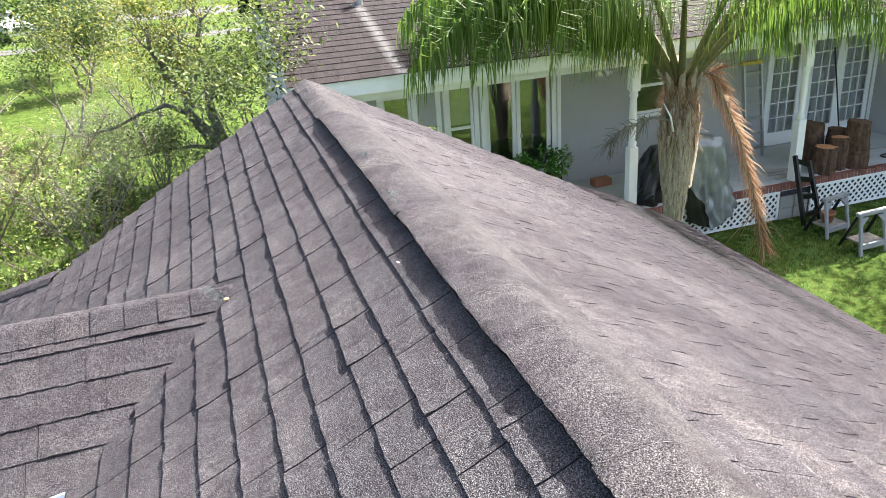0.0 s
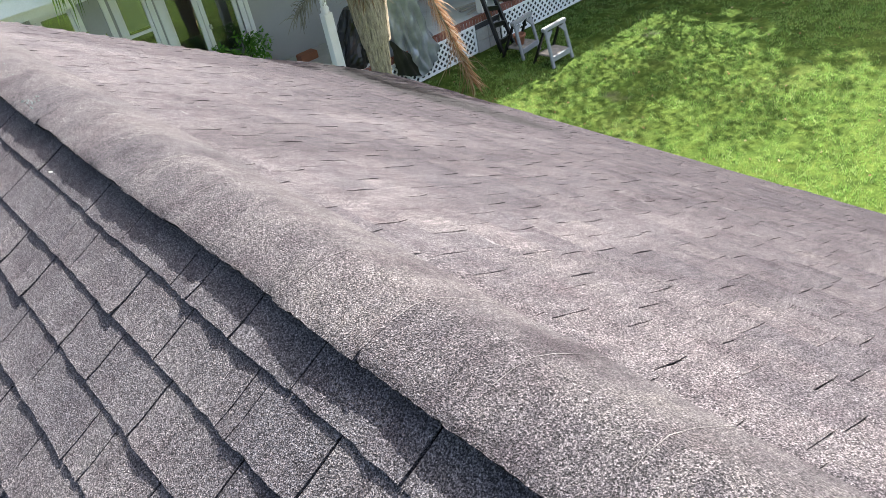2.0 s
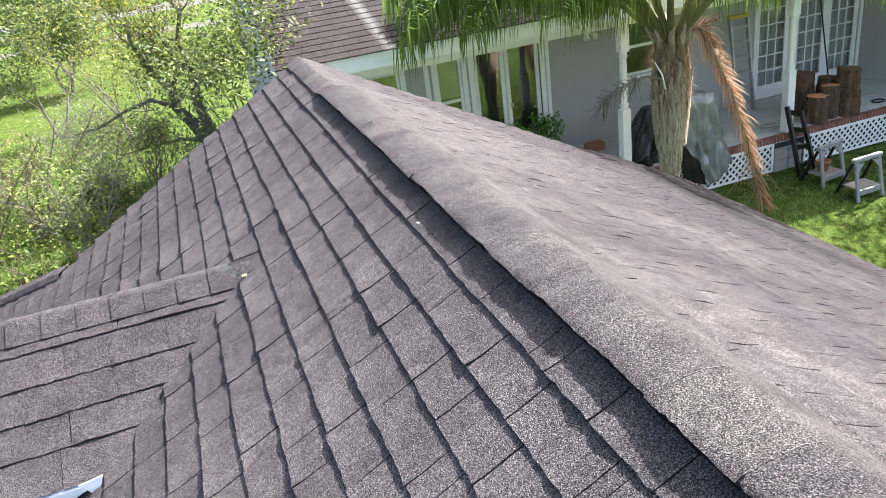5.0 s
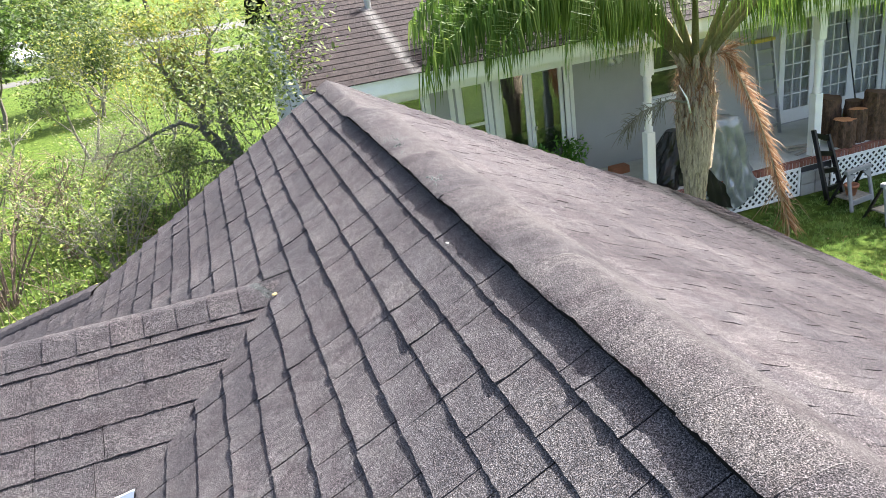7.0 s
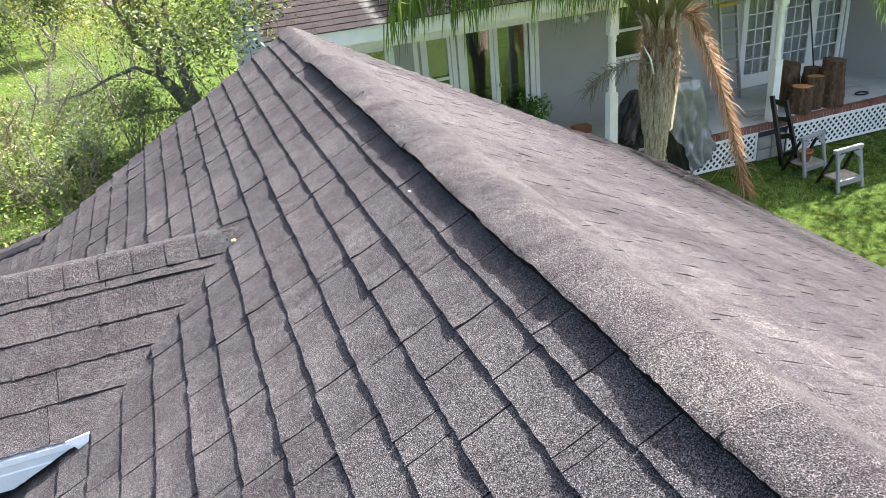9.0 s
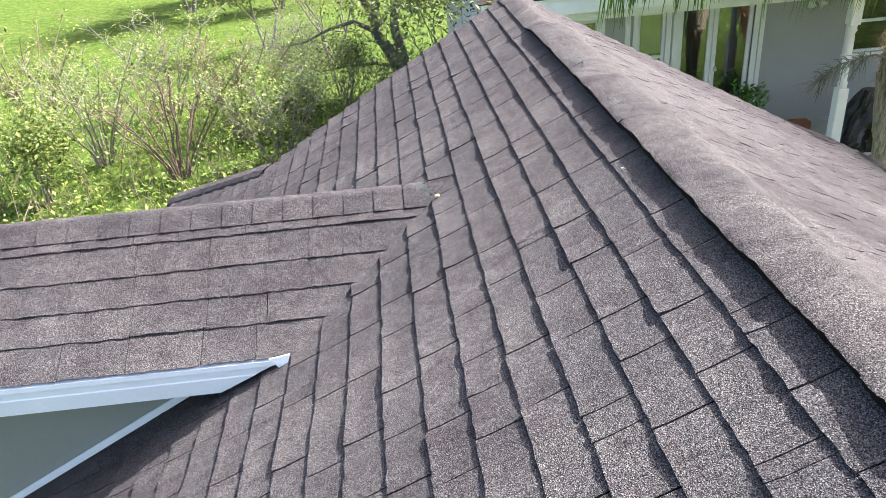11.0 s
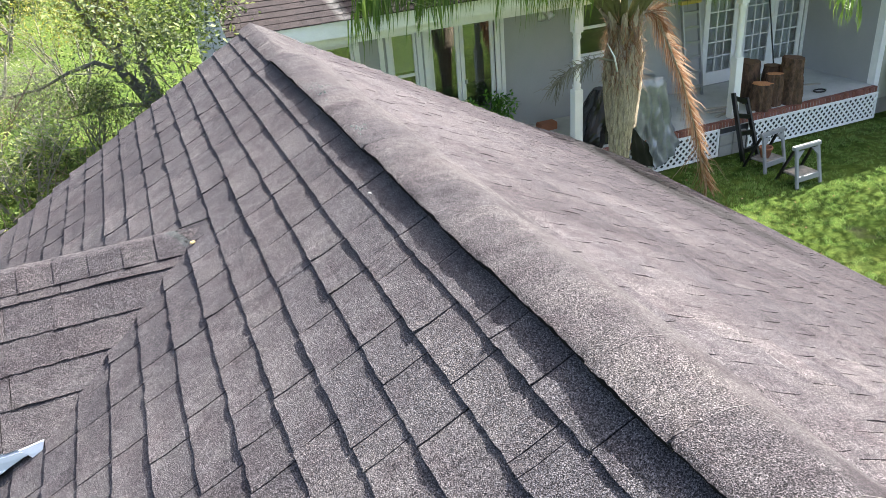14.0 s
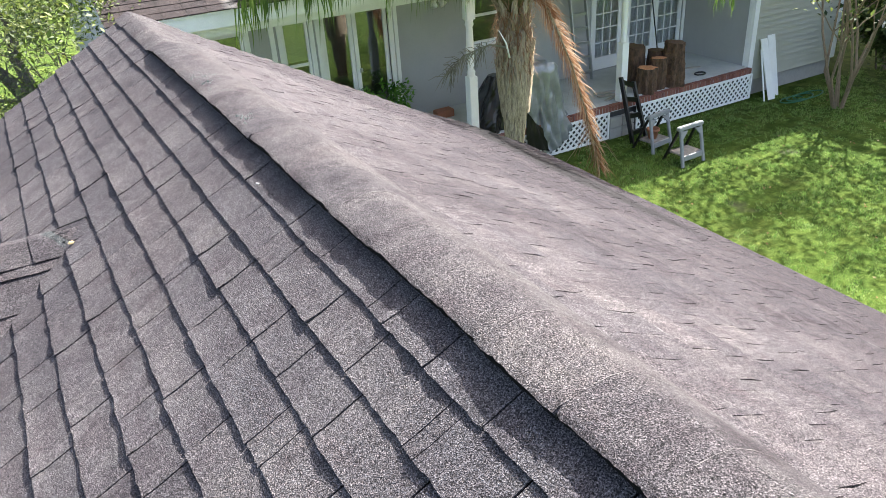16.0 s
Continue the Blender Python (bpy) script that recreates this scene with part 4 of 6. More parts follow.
def glazed(parent, x0, x1, z0, z1, cols, rows, stile=0.10, low=0.24, muntin=0.022, y=None):
    """A glazed leaf: stiles, rails, glazing bars, a pane in each opening."""
    y = BACK_Y + 0.03 if y is None else y
    leaf = new("leaf")
    leaf.parent = parent
    gl = Geo()
    for a, b in (((x0, z0), (x0 + stile, z1)), ((x1 - stile, z0), (x1, z1))):
        part("stile", Geo().span((a[0], y, a[1]), (b[0], y + 0.045, b[1])), WHITE, leaf, bevel=0.004)
    for a, b in (((x0 + stile, z0), (x1 - stile, z0 + low)), ((x0 + stile, z1 - stile), (x1 - stile, z1))):
        part("rail", Geo().span((a[0], y + 0.002, a[1]), (b[0], y + 0.043, b[1])), WHITE, leaf)
    gx0, gx1, gz0, gz1 = x0 + stile, x1 - stile, z0 + low, z1 - stile
    for i in range(1, cols):
        x = gx0 + (gx1 - gx0) * i / cols
        part("glazing_bar", Geo().span((x - muntin / 2, y + 0.005, gz0), (x + muntin / 2, y + 0.04, gz1)), WHITE, leaf)
    for j in range(1, rows):
        z = gz0 + (gz1 - gz0) * j / rows
        part("glazing_bar", Geo().span((gx0, y + 0.008, z - muntin / 2), (gx1, y + 0.037, z + muntin / 2)), WHITE, leaf)
    for i in range(cols):
        for j in range(rows):
            a, b = gx0 + (gx1 - gx0) * i / cols, gx0 + (gx1 - gx0) * (i + 1) / cols
            c, d = gz0 + (gz1 - gz0) * j / rows, gz0 + (gz1 - gz0) * (j + 1) / rows
            ob = part("pane", Geo().span((a, y + 0.02, c), (b, y + 0.025, d)), GLASS, leaf)
            ob.visible_shadow = False
    return leaf


def curtain(x0, x1, z0, z1, name="curtain"):
    g = Geo()
    n = 40
    for i in range(n + 1):
        x = x0 + (x1 - x0) * i / n
        for z in (z0, (z0 + z1) / 2, z1):
            g.v.append((x, BACK_Y + 0.20 + 0.025 * math.sin(i * 1.25) + 0.01 * math.sin(i * 0.4 + z), z))
    for i in range(n):
        for k in range(2):
            a = i * 3 + k
            g.f.append((a, a + 3, a + 4, a + 1))
    return thing(name, "grey blue curtain hanging behind the glazed doors", "curtain", geo=g, mat=CURTAIN, smooth=True)


door = thing("door_1", "white french door with small panes", "door", kind="structure")
frame_round(door, 9.56, 10.37, DECK_Z, 2.78, 0.06, False)
glazed(door, 9.56, 10.37, DECK_Z + 0.01, 2.77, 3, 6, 0.11, 0.26)
curtain(9.56, 10.37, DECK_Z, 2.78)
door = thing("door_2", "pair of white french doors with small panes", "door", kind="structure")
frame_round(door, 10.50, 12.06, DECK_Z, 2.78, 0.06, False)
glazed(door, 10.50, 11.28, DECK_Z + 0.01, 2.77, 3, 6, 0.10, 0.26)
glazed(door, 11.28, 12.06, DECK_Z + 0.01, 2.77, 3, 6, 0.10, 0.26)
curtain(10.50, 12.06, DECK_Z, 2.78)
door = thing("door_3", "pair of white doors with one tall pane each", "door", kind="structure")
frame_round(door, 3.75, 4.98, DECK_Z, 2.78, 0.085, False)
glazed(door, 3.75, 4.32, DECK_Z + 0.01, 2.77, 1, 1, 0.075, 0.34)
leaf = glazed(door, 4.33, 4.98, DECK_Z + 0.01, 2.77, 1, 1, 0.075, 0.34)
part("door_handle", Geo().lathe([(0.028, 0), (0.03, 0.01), (0.022, 0.03), (0.03, 0.05), (0.02, 0.07)], (4.40, BACK_Y + 0.0, 1.62), 14), STEEL, leaf, "round metal knob", smooth=True)
win = thing("window_1", "white framed sash window with dark panes", "window", kind="structure")
frame_round(win, 6.62, 7.42, 1.70, 2.72, 0.07)
glazed(win, 6.62, 7.42, 1.70, 2.72, 1, 2, 0.045, 0.045, 0.05)
win = thing("window_2", "white framed sash window with a half drawn blind", "window", kind="structure")
frame_round(win, 3.07, 3.53, 1.20, 2.66, 0.08)
glazed(win, 3.07, 3.53, 1.20, 2.66, 1, 2, 0.05, 0.05, 0.05)
thing("blind", "pale blind behind the sash window", "blind", geo=Geo().span((3.10, BACK_Y + 0.11, 1.98), (3.50, BACK_Y + 0.115, 2.62)), mat=plain("grey blind", (0.30, 0.32, 0.33), 0.8))
win = thing("window_3", "white framed window with a dark pane", "window", kind="structure")
frame_round(win, 1.95, 2.44, 1.25, 2.62, 0.09)
glazed(win, 1.95, 2.44, 1.25, 2.62, 1, 1, 0.05, 0.05)
for x in (2.90, 3.685):
    part("trim_board", Geo().span((x - 0.04, BACK_Y - 0.03, DECK_Z), (x + 0.04, BACK_Y, 3.19)), WHITE, house)
part("trim_board", Geo().span((5.08, BACK_Y - 0.035, DECK_Z), (5.15, BACK_Y, 3.19)), WHITE, house)


def wing():
    """The part of the house that stands forward beside the porch: lap siding, block foot, corner boards."""
    front = 10.74
    part("wall", Geo().span((WING_X, front + 0.02, 0.36), (WING_X + 0.15, BACK_Y, 3.6)), WALL_GREY, house, "grey rendered side wall")
    part("wall", Geo().span((WING_X + 0.15, front + 0.02, 0.36), (WING_END, front + 0.15, 3.6)), SIDING, house)
    part("foundation", Geo().span((WING_X + 0.01, front + 0.04, 0), (WING_END, front + 0.3, 0.36)), BLOCK, house, "stained concrete block foundation")
    part("foundation", Geo().span((WING_X + 0.01, front + 0.3, 0), (WING_X + 0.3, BACK_Y, 0.36)), BLOCK, house)
    part("wall", Geo().span((WING_END - 0.15, front + 0.15, 0.0), (WING_END, 20, 3.6)), SIDING, house)
    part("wall", Geo().span((HOUSE_L, 19.85, 0.0), (WING_END - 0.15, 20, 3.6)), WALL_GREY, house)
    part("corner_board", Geo().span((WING_END - 0.1, front - 0.03, 0.36), (WING_END + 0.02, front + 0.02, 3.19)), WHITE, house)
    part("corner_board", Geo().span((WING_X - 0.036, front - 0.032, 0.36), (WING_X + 0.09, front + 0.02, 3.19)), WHITE, house)
    part("corner_board", Geo().span((WING_X - 0.040, front + 0.02, 0.64), (WING_X, front + 0.12, 3.19)), WHITE, house)
    z = 0.64
    while z < 3.1:
        g = Geo().add([(WING_X - 0.030, front + 0.12, z), (WING_X - 0.030, BACK_Y, z), (WING_X - 0.003, BACK_Y, z + 0.125), (WING_X - 0.003, front + 0.12, z + 0.125), (WING_X, front + 0.12, z), (WING_X, BACK_Y, z)], [(1, 0, 3, 2), (0, 1, 5, 4)])
        part("siding_board", g, WALL_GREY, house)
        z += 0.115
    z = 0.34
    while z < 3.15:
        g = Geo().add([(WING_X + 0.09, front - 0.014, z), (WING_END, front - 0.014, z), (WING_END, front + 0.018, z + 0.125), (WING_X + 0.09, front + 0.018, z + 0.125), (WING_X + 0.09, front + 0.02, z), (WING_END, front + 0.02, z)], [(0, 1, 2, 3), (4, 5, 1, 0), (0, 3, 4)])
        part("siding_board", g, SIDING, house)
        z += 0.115


wing()


def porch_edge():
    """Brick rowlock along the porch edge, blocks and white lattice below, a dark sheet for crawl space shade."""
    # dark sheet in place of the open crawl space and its shade
    part("edge_wall", Geo().span((HOUSE_L, DECK_Y + 0.085, 0), (WING_X, DECK_Y + 0.11, 0.53)), UNLIT_DARK, house, "dark sheet for the shaded crawl space behind the lattice")
    part("edge_mortar", Geo().span((HOUSE_L, DECK_Y + 0.008, 0.52), (WING_X, DECK_Y + 0.11, 0.632)), CONCRETE, house)
    me = Geo().box((0, 0, 0), (0.062, 0.11, 0.105)).mesh("brick", BRICK, bevel=0.004)
    r = random.Random(5)
    x = 3.6
    while x < WING_X - 0.04:
        ob = new("brick", me)
        ob.parent = house
        ob.location = (x, DECK_Y + 0.053 + r.uniform(-0.004, 0.004), 0.588 + r.uniform(-0.003, 0.003))
        x += 0.0725
    for x0, x1 in ((6.0, 8.36), (9.02, WING_X - 0.02)):
        panel = new("lattice_panel")
        panel.parent = house
        panel["label"] = "white diagonal lattice skirting"
        z0, z1 = 0.02, 0.53
        y = DECK_Y - 0.005
        part("rail", Geo().span((x0, y - 0.012, z1 - 0.035), (x1, y + 0.012, z1)), WHITE, panel)
        part("rail", Geo().span((x0, y - 0.012, z0), (x1, y + 0.012, z0 + 0.035)), WHITE, panel)
        for xx in (x0 + 0.018, x1 - 0.018):
            part("rail", Geo().span((xx - 0.018, y - 0.013, z0), (xx + 0.018, y + 0.013, z1)), WHITE, panel)
        h = z1 - z0
        for sgn, yy in ((1, y - 0.004), (-1, y + 0.004)):
            c = x0 - h
            while c < x1 + h:
                a, b = (c, z0), (c + sgn * h, z1)
                lo, hi = max(min(a[0], b[0]), x0), min(max(a[0], b[0]), x1)
                if hi - lo > 0.04:
                    f = lambda x: z0 + (x - a[0]) / (b[0] - a[0]) * h
                    part("slat", Geo().bar((lo, yy, f(lo)), (hi, yy, f(hi)), 0.036, 0.007, (0, 1, 0)), WHITE, panel)
                c += 0.128
    for i in range(2):
        part("step_block", Geo().span((8.38 + 0.30 * i, DECK_Y - 0.02, 0), (8.67 + 0.30 * i, DECK_Y + 0.05, 0.2)), BLOCK, house, bevel=0.008)
        part("step_block", Geo().span((8.38 + 0.30 * i, DECK_Y - 0.02, 0.21), (8.67 + 0.30 * i, DECK_Y + 0.05, 0.41)), BLOCK, house, bevel=0.008)


porch_edge()

# ---- things on and before the porch ----
def wall_lamp(x, z):
    lamp = thing("wall_lamp", "white twin floodlight fixed to the grey porch wall", "lamp")
    part("base", Geo().lathe([(0.0, 0), (0.06, 0), (0.06, 0.03), (0.02, 0.035)], (x, BACK_Y - 0.02, z - 0.015), 16), WHITE, lamp, smooth=True)
    part("mount", Geo().span((x - 0.05, BACK_Y - 0.06, z - 0.04), (x + 0.05, BACK_Y, z + 0.05)), WHITE, lamp, bevel=0.01)
    for s in (-1, 1):
        part("lamp_head", Geo().tube([(x + s * 0.05, BACK_Y - 0.06, z), (x + s * 0.08, BACK_Y - 0.12, z - 0.04), (x + s * 0.10, BACK_Y - 0.17, z - 0.09)], [0.03, 0.045, 0.07], 14), WHITE, lamp, smooth=True)


wall_lamp(5.92, 2.64)


def stump(name, label, x, y, z, r, h, seed, lying=None):
    """A sawn length of trunk with rough bark and a sawn end; lying gives its axis."""
    rr = random.Random(seed)
    log = thing(name, label, "log", (x, y, z))
    n, rows = 24, 9
    ph = [rr.uniform(0.84, 1.12) for _ in range(n)]
    tx, ty = rr.uniform(-0.08, 0.08), rr.uniform(-0.08, 0.08)
    g = Geo()
    for j in range(rows + 1):
        t = j / rows
        for i in range(n):
            a = 2 * math.pi * i / n
            q = r * ph[i] * (1 + 0.05 * math.sin(a * 3 + seed + t * 2)) * (1.06 - 0.08 * t) * (1 + rr.uniform(-0.05, 0.05))
            g.v.append((q * math.cos(a), q * math.sin(a), h * t + (tx * q * math.cos(a) + ty * q * math.sin(a)) * t ** 3))
    for j in range(rows):
        for i in range(n):
            g.f.append((j * n + i, j * n + (i + 1) % n, (j + 1) * n + (i + 1) % n, (j + 1) * n + i))
    g.f.append(tuple(range(n - 1, -1, -1)))
    part("bark", g, LOG_BARK, log)
    e = Geo()
    e.v = [(0.93 * p[0], 0.93 * p[1], p[2] + 0.004) for p in g.v[rows * n:]] + [(0.95 * p[0], 0.95 * p[1], p[2] - 0.02) for p in g.v[rows * n:]]
    e.f = [tuple(range(n))] + [(n + i, n + (i + 1) % n, (i + 1) % n, i) for i in range(n)]
    part("sawn_end", e, LOG_END if seed in (1, 3) else LOG_END_OLD, log, "orange sawn wood" if seed in (1, 3) else "darkened sawn wood")
    if lying is not None:
        log.rotation_euler = lying
    return log


stump("log", "sawn log stump with orange cut face on the porch edge", 9.45, 10.83, DECK_Z, 0.185, 0.47, 1)
stump("log", "tall dark barked log standing among the stack", 9.63, 11.36, DECK_Z, 0.20, 0.74, 2)
stump("log", "split barked log beside the tall ones", 9.80, 10.90, DECK_Z, 0.155, 0.58, 3)
stump("log", "short log leaning against the stack", 9.98, 11.24, DECK_Z, 0.15, 0.64, 4, (0.06, 0.06, 0))
stump("log", "tall thick log with pale dust on its top", 10.14, 10.82, DECK_Z, 0.20, 0.43, 5)
stump("log", "barked log stacked on another log", 10.13, 10.83, DECK_Z + 0.435, 0.185, 0.40, 6)


def sawhorse_():
    """A folding plastic sawhorse: two trestle frames with a shelf between, top rail with a groove."""
    hs = thing("sawhorse", "grey plastic folding sawhorse with black back legs on the grass", "sawhorse", (0, 0, 0), group="sawhorses")
    w, h = 0.50, 0.68
    part("top_rail", Geo().span((-w / 2 - 0.04, -0.055, h - 0.065), (w / 2 + 0.04, 0.02, h)), GREY_PLASTIC, hs, bevel=0.01)
    for s in (-1, 1):
        part("front_leg", Geo().bar((s * w / 2, -0.16, 0), (s * (w / 2 - 0.02), -0.03, h - 0.05), 0.062, 0.040, (0, 1, 0)), GREY_PLASTIC, hs, bevel=0.008)
        part("back_leg", Geo().bar((s * (w / 2 - 0.02), 0.30, 0), (s * (w / 2 - 0.05), 0.03, h - 0.08), 0.05, 0.035, (0, 1, 0)), BLACK, hs, bevel=0.006)
        part("corner_gusset", Geo().add([(s * (w / 2 - 0.03), -0.06, h - 0.085), (s * (w / 2 - 0.16), -0.06, h - 0.085), (s * (w / 2 - 0.03), -0.08, h - 0.22), (s * (w / 2 - 0.03), -0.03, h - 0.085), (s * (w / 2 - 0.16), -0.03, h - 0.085), (s * (w / 2 - 0.03), -0.05, h - 0.22)], [(0, 1, 2), (5, 4, 3), (0, 3, 4, 1), (1, 4, 5, 2), (2, 5, 3, 0)]), GREY_PLASTIC, hs)
    part("shelf", Geo().span((-w / 2 + 0.03, -0.12, 0.17), (w / 2 - 0.03, 0.19, 0.20)), SHELF_DIRT, hs, "dusty brown shelf", bevel=0.008)
    part("foot_rail", Geo().span((-w / 2 + 0.03, -0.15, 0.10), (w / 2 - 0.03, -0.11, 0.19)), GREY_PLASTIC, hs, bevel=0.006)
    part("back_rail", Geo().span((-w / 2 + 0.04, 0.19, 0.14), (w / 2 - 0.04, 0.215, 0.20)), BLACK, hs)
    return hs


horse = sawhorse_()
horse.matrix_basis = pose(8.68, 8.98, 0, 0, 0, 2)
copy_thing(horse, pose(8.70, 9.74, 0, 0, 0, 8))
pot = thing("flower_pot", "small terracotta pot on the shelf of a sawhorse", "pot", geo=Geo().lathe([(0.07, 0), (0.10, 0.14), (0.115, 0.14), (0.115, 0.18), (0.095, 0.18), (0.085, 0.05)], (8.66, 9.78, 0.204), 18), mat=TERRACOTTA, smooth=True)


def step_ladder():
    """A black ladder leaning on the porch edge."""
    ld = thing("ladder", "black steel ladder leaning against the brick porch edge", "ladder")
    a0, a1 = Vector((8.56, 10.16, 0)), Vector((8.50, 10.50, 1.18))
    b0, b1 = Vector((8.98, 10.26, 0)), Vector((8.86, 10.56, 1.02))
    for p, q in ((a0, a1), (b0, b1)):
        part("side_rail", Geo().bar(p, q, 0.045, 0.085, (0, 1, 0)), BLACK, ld, bevel=0.004)
    for t in (0.16, 0.42, 0.68, 0.93):
        part("rung", Geo().bar(a0.lerp(a1, t), b0.lerp(b1, t), 0.05, 0.08), BLACK, ld)


step_ladder()


def wall_ladder():
    ld = thing("ladder", "aluminium ladder with a yellow top leaning on the porch wall", "ladder")
    x0, x1, y0, y1 = 8.86, 9.24, 12.15, 12.46
    for x in (x0, x1):
        part("side_rail", Geo().bar((x, y0, DECK_Z), (x, y1, 2.42), 0.03, 0.07, (0, 1, 0)), STEEL, ld)
    for i in range(6):
        t = 0.1 + i * 0.155
        part("rung", Geo().bar((x0, y0 + (y1 - y0) * t, DECK_Z + 1.78 * t), (x1, y0 + (y1 - y0) * t, DECK_Z + 1.78 * t), 0.035, 0.05), STEEL, ld)
    part("top_cap", Geo().span((x0 - 0.04, 12.40, 2.36), (x1 + 0.04, 12.52, 2.42)), YELLOW, ld, "yellow ladder top", bevel=0.006)


wall_ladder()


def covered_grill():
    """A barbecue under a creased silver cover that spills over the porch edge."""
    gr = thing("covered_grill", "barbecue under a creased silver grey tarpaulin at the porch edge", "grill cover")
    g = Geo()
    n, rows = 160, 40
    for j in range(rows + 1):
        t = j / rows
        for i in range(n):
            a = 2 * math.pi * i / n
            ca, sa = math.cos(a), math.sin(a)
            k = (abs(ca) ** 5 + abs(sa) ** 5) ** (-0.2)
            front = max(0.0, -sa)
            low = 0.70 - 0.52 * front ** 1.5 * (1 - 0.35 * max(0, ca)) + 0.10 * math.sin(a * 2 + 0.6) * front
            low += 0.05 * noise.noise(Vector((ca * 4, sa * 4, 2)))
            top = 1.67 - 0.05 * ca - 0.05 * noise.noise(Vector((ca * 2, sa * 2, 6)))
            z = low + (top - low) * t
            spread = (1 - t) ** 1.3
            hx = 0.34 + spread * (0.22 if ca > 0 else 0.10)
            hy = (0.24 + 0.10 * spread) if sa < 0 else 0.24
            # a few long hanging folds that deepen towards the hem, with soft creases between
            u = a * 4.0 + 1.3 * noise.noise(Vector((ca * 1.5, sa * 1.5, z * 0.8))) + 1.1 * t
            ridge = 0.5 * math.sin(u) + 0.35 * abs(math.sin(u * 1.7 + 1.0)) - 0.2
            cross = 0.16 - abs(noise.noise(Vector((ca * 2.2 + z * 1.3, sa * 2.2, z * 1.7)))) + 0.35 * (0.2 - abs(noise.noise(Vector((ca * 5 - z * 3.0, sa * 5, z * 2.6 + 5)))))
            pleat = abs(math.sin(a * 7.0 + 2.2 * noise.noise(Vector((ca * 2, sa * 2, z * 1.6))) + 1.6 * z)) - 0.6
            fold = (0.075 * ridge * (0.15 + 0.85 * spread) + 0.15 * cross * (0.4 + 0.6 * spread) + 0.055 * pleat * spread ** 0.6) * (1 - t ** 8)
            r = k * (1 - 0.16 * max(0.0, t - 0.93) / 0.07)
            g.v.append((6.90 + (hx * r + fold) * ca + 0.05 * spread, 10.86 + (hy * r + fold) * sa, z))
    for j in range(rows):
        for i in range(n):
            g.f.append((j * n + i, j * n + (i + 1) % n, (j + 1) * n + (i + 1) % n, (j + 1) * n + i))
    g.v.append((6.88, 10.86, 1.70))
    g.f += [(rows * n + i, rows * n + (i + 1) % n, len(g.v) - 1) for i in range(n)]
    part("cover", g, TARP, gr, "creased silver tarpaulin", smooth=True)
    g = Geo()
    for j in range(8):
        t = j / 7
        for i in range(10):
            u = i / 9
            g.v.append((6.44 + 0.34 * u + 0.14 * (1 - t) * u + 0.015 * math.sin(j * 1.7 + i), 10.50 + 0.05 * t - 0.03 * abs(math.sin(u * 7 + t)), 0.16 + 0.20 * (1 - u) + (0.62 - 0.18 * u) * t))
    g.f = [(j * 10 + i, j * 10 + i + 1, j * 10 + i + 11, j * 10 + i + 10) for j in range(7) for i in range(9)]
    part("liner", g, BLACK, gr, "black backing folded out from under the cover", smooth=True)
    for sx in (-0.26, 0.26):
        for sy in (-0.02, 0.2):
            part("leg", Geo().tube([(6.88 + sx, 10.86 + sy, DECK_Z), (6.88 + sx, 10.86 + sy, 1.2)], [0.02, 0.02], 8), BLACK, gr)


covered_grill()


def black_bag():
    """A slumped black cover over porch clutter."""
    g = Geo()
    n, rows = 40, 14
    for j in range(rows + 1):
        t = j / rows
        for i in range(n):
            a = 2 * math.pi * i / n
            ca, sa = math.cos(a), math.sin(a)
            q = (0.34 - 0.22 * t ** 2.2) * (1 + 0.45 * noise.noise(Vector((ca * 1.8, sa * 1.8, t * 2.4))) + 0.16 * abs(noise.noise(Vector((ca * 5, sa * 5, t * 5)))))
            g.v.append((6.08 + 0.10 * t + q * ca, 11.05 + q * sa * 0.8, DECK_Z + 0.92 * t))
    for j in range(rows):
        for i in range(n):
            g.f.append((j * n + i, j * n + (i + 1) % n, (j + 1) * n + (i + 1) % n, (j + 1) * n + i))
    g.f.append(tuple(rows * n + i for i in range(n)))
    thing("plastic_sheet", "slumped black plastic sheet over things on the porch", "sheet", geo=g, mat=BLACK)


black_bag()


def leaf_cloud(g, centre, radius, count, size, r, flat=0.0, shell=0.35):
    """Leaves as bent quads, scattered in a ragged ball."""
    for _ in range(count):
        d = Vector((r.gauss(0, 1), r.gauss(0, 1), r.gauss(0, 1))).normalized()
        q = Vector(centre) + Vector((d.x * radius[0], d.y * radius[1], d.z * radius[2])) * (shell + (1 - shell) * r.random() ** 0.6)
        leaf(g, q, size * r.uniform(0.6, 1.3), r)


def leaf(g, q, s, r, stretch=0.45):
    u = Vector((r.uniform(-1, 1), r.uniform(-1, 1), r.uniform(-0.7, 0.5))).normalized()
    w = u.cross(Vector((r.uniform(-1, 1), r.uniform(-1, 1), 1.5))).normalized()
    dip = Vector((0, 0, -0.15 * s))
    g.add([q, q + u * s * 0.5 + w * s * stretch * 0.5, q + u * s + dip, q + u * s * 0.5 - w * s * stretch * 0.5], [(0, 1, 2), (0, 2, 3)])


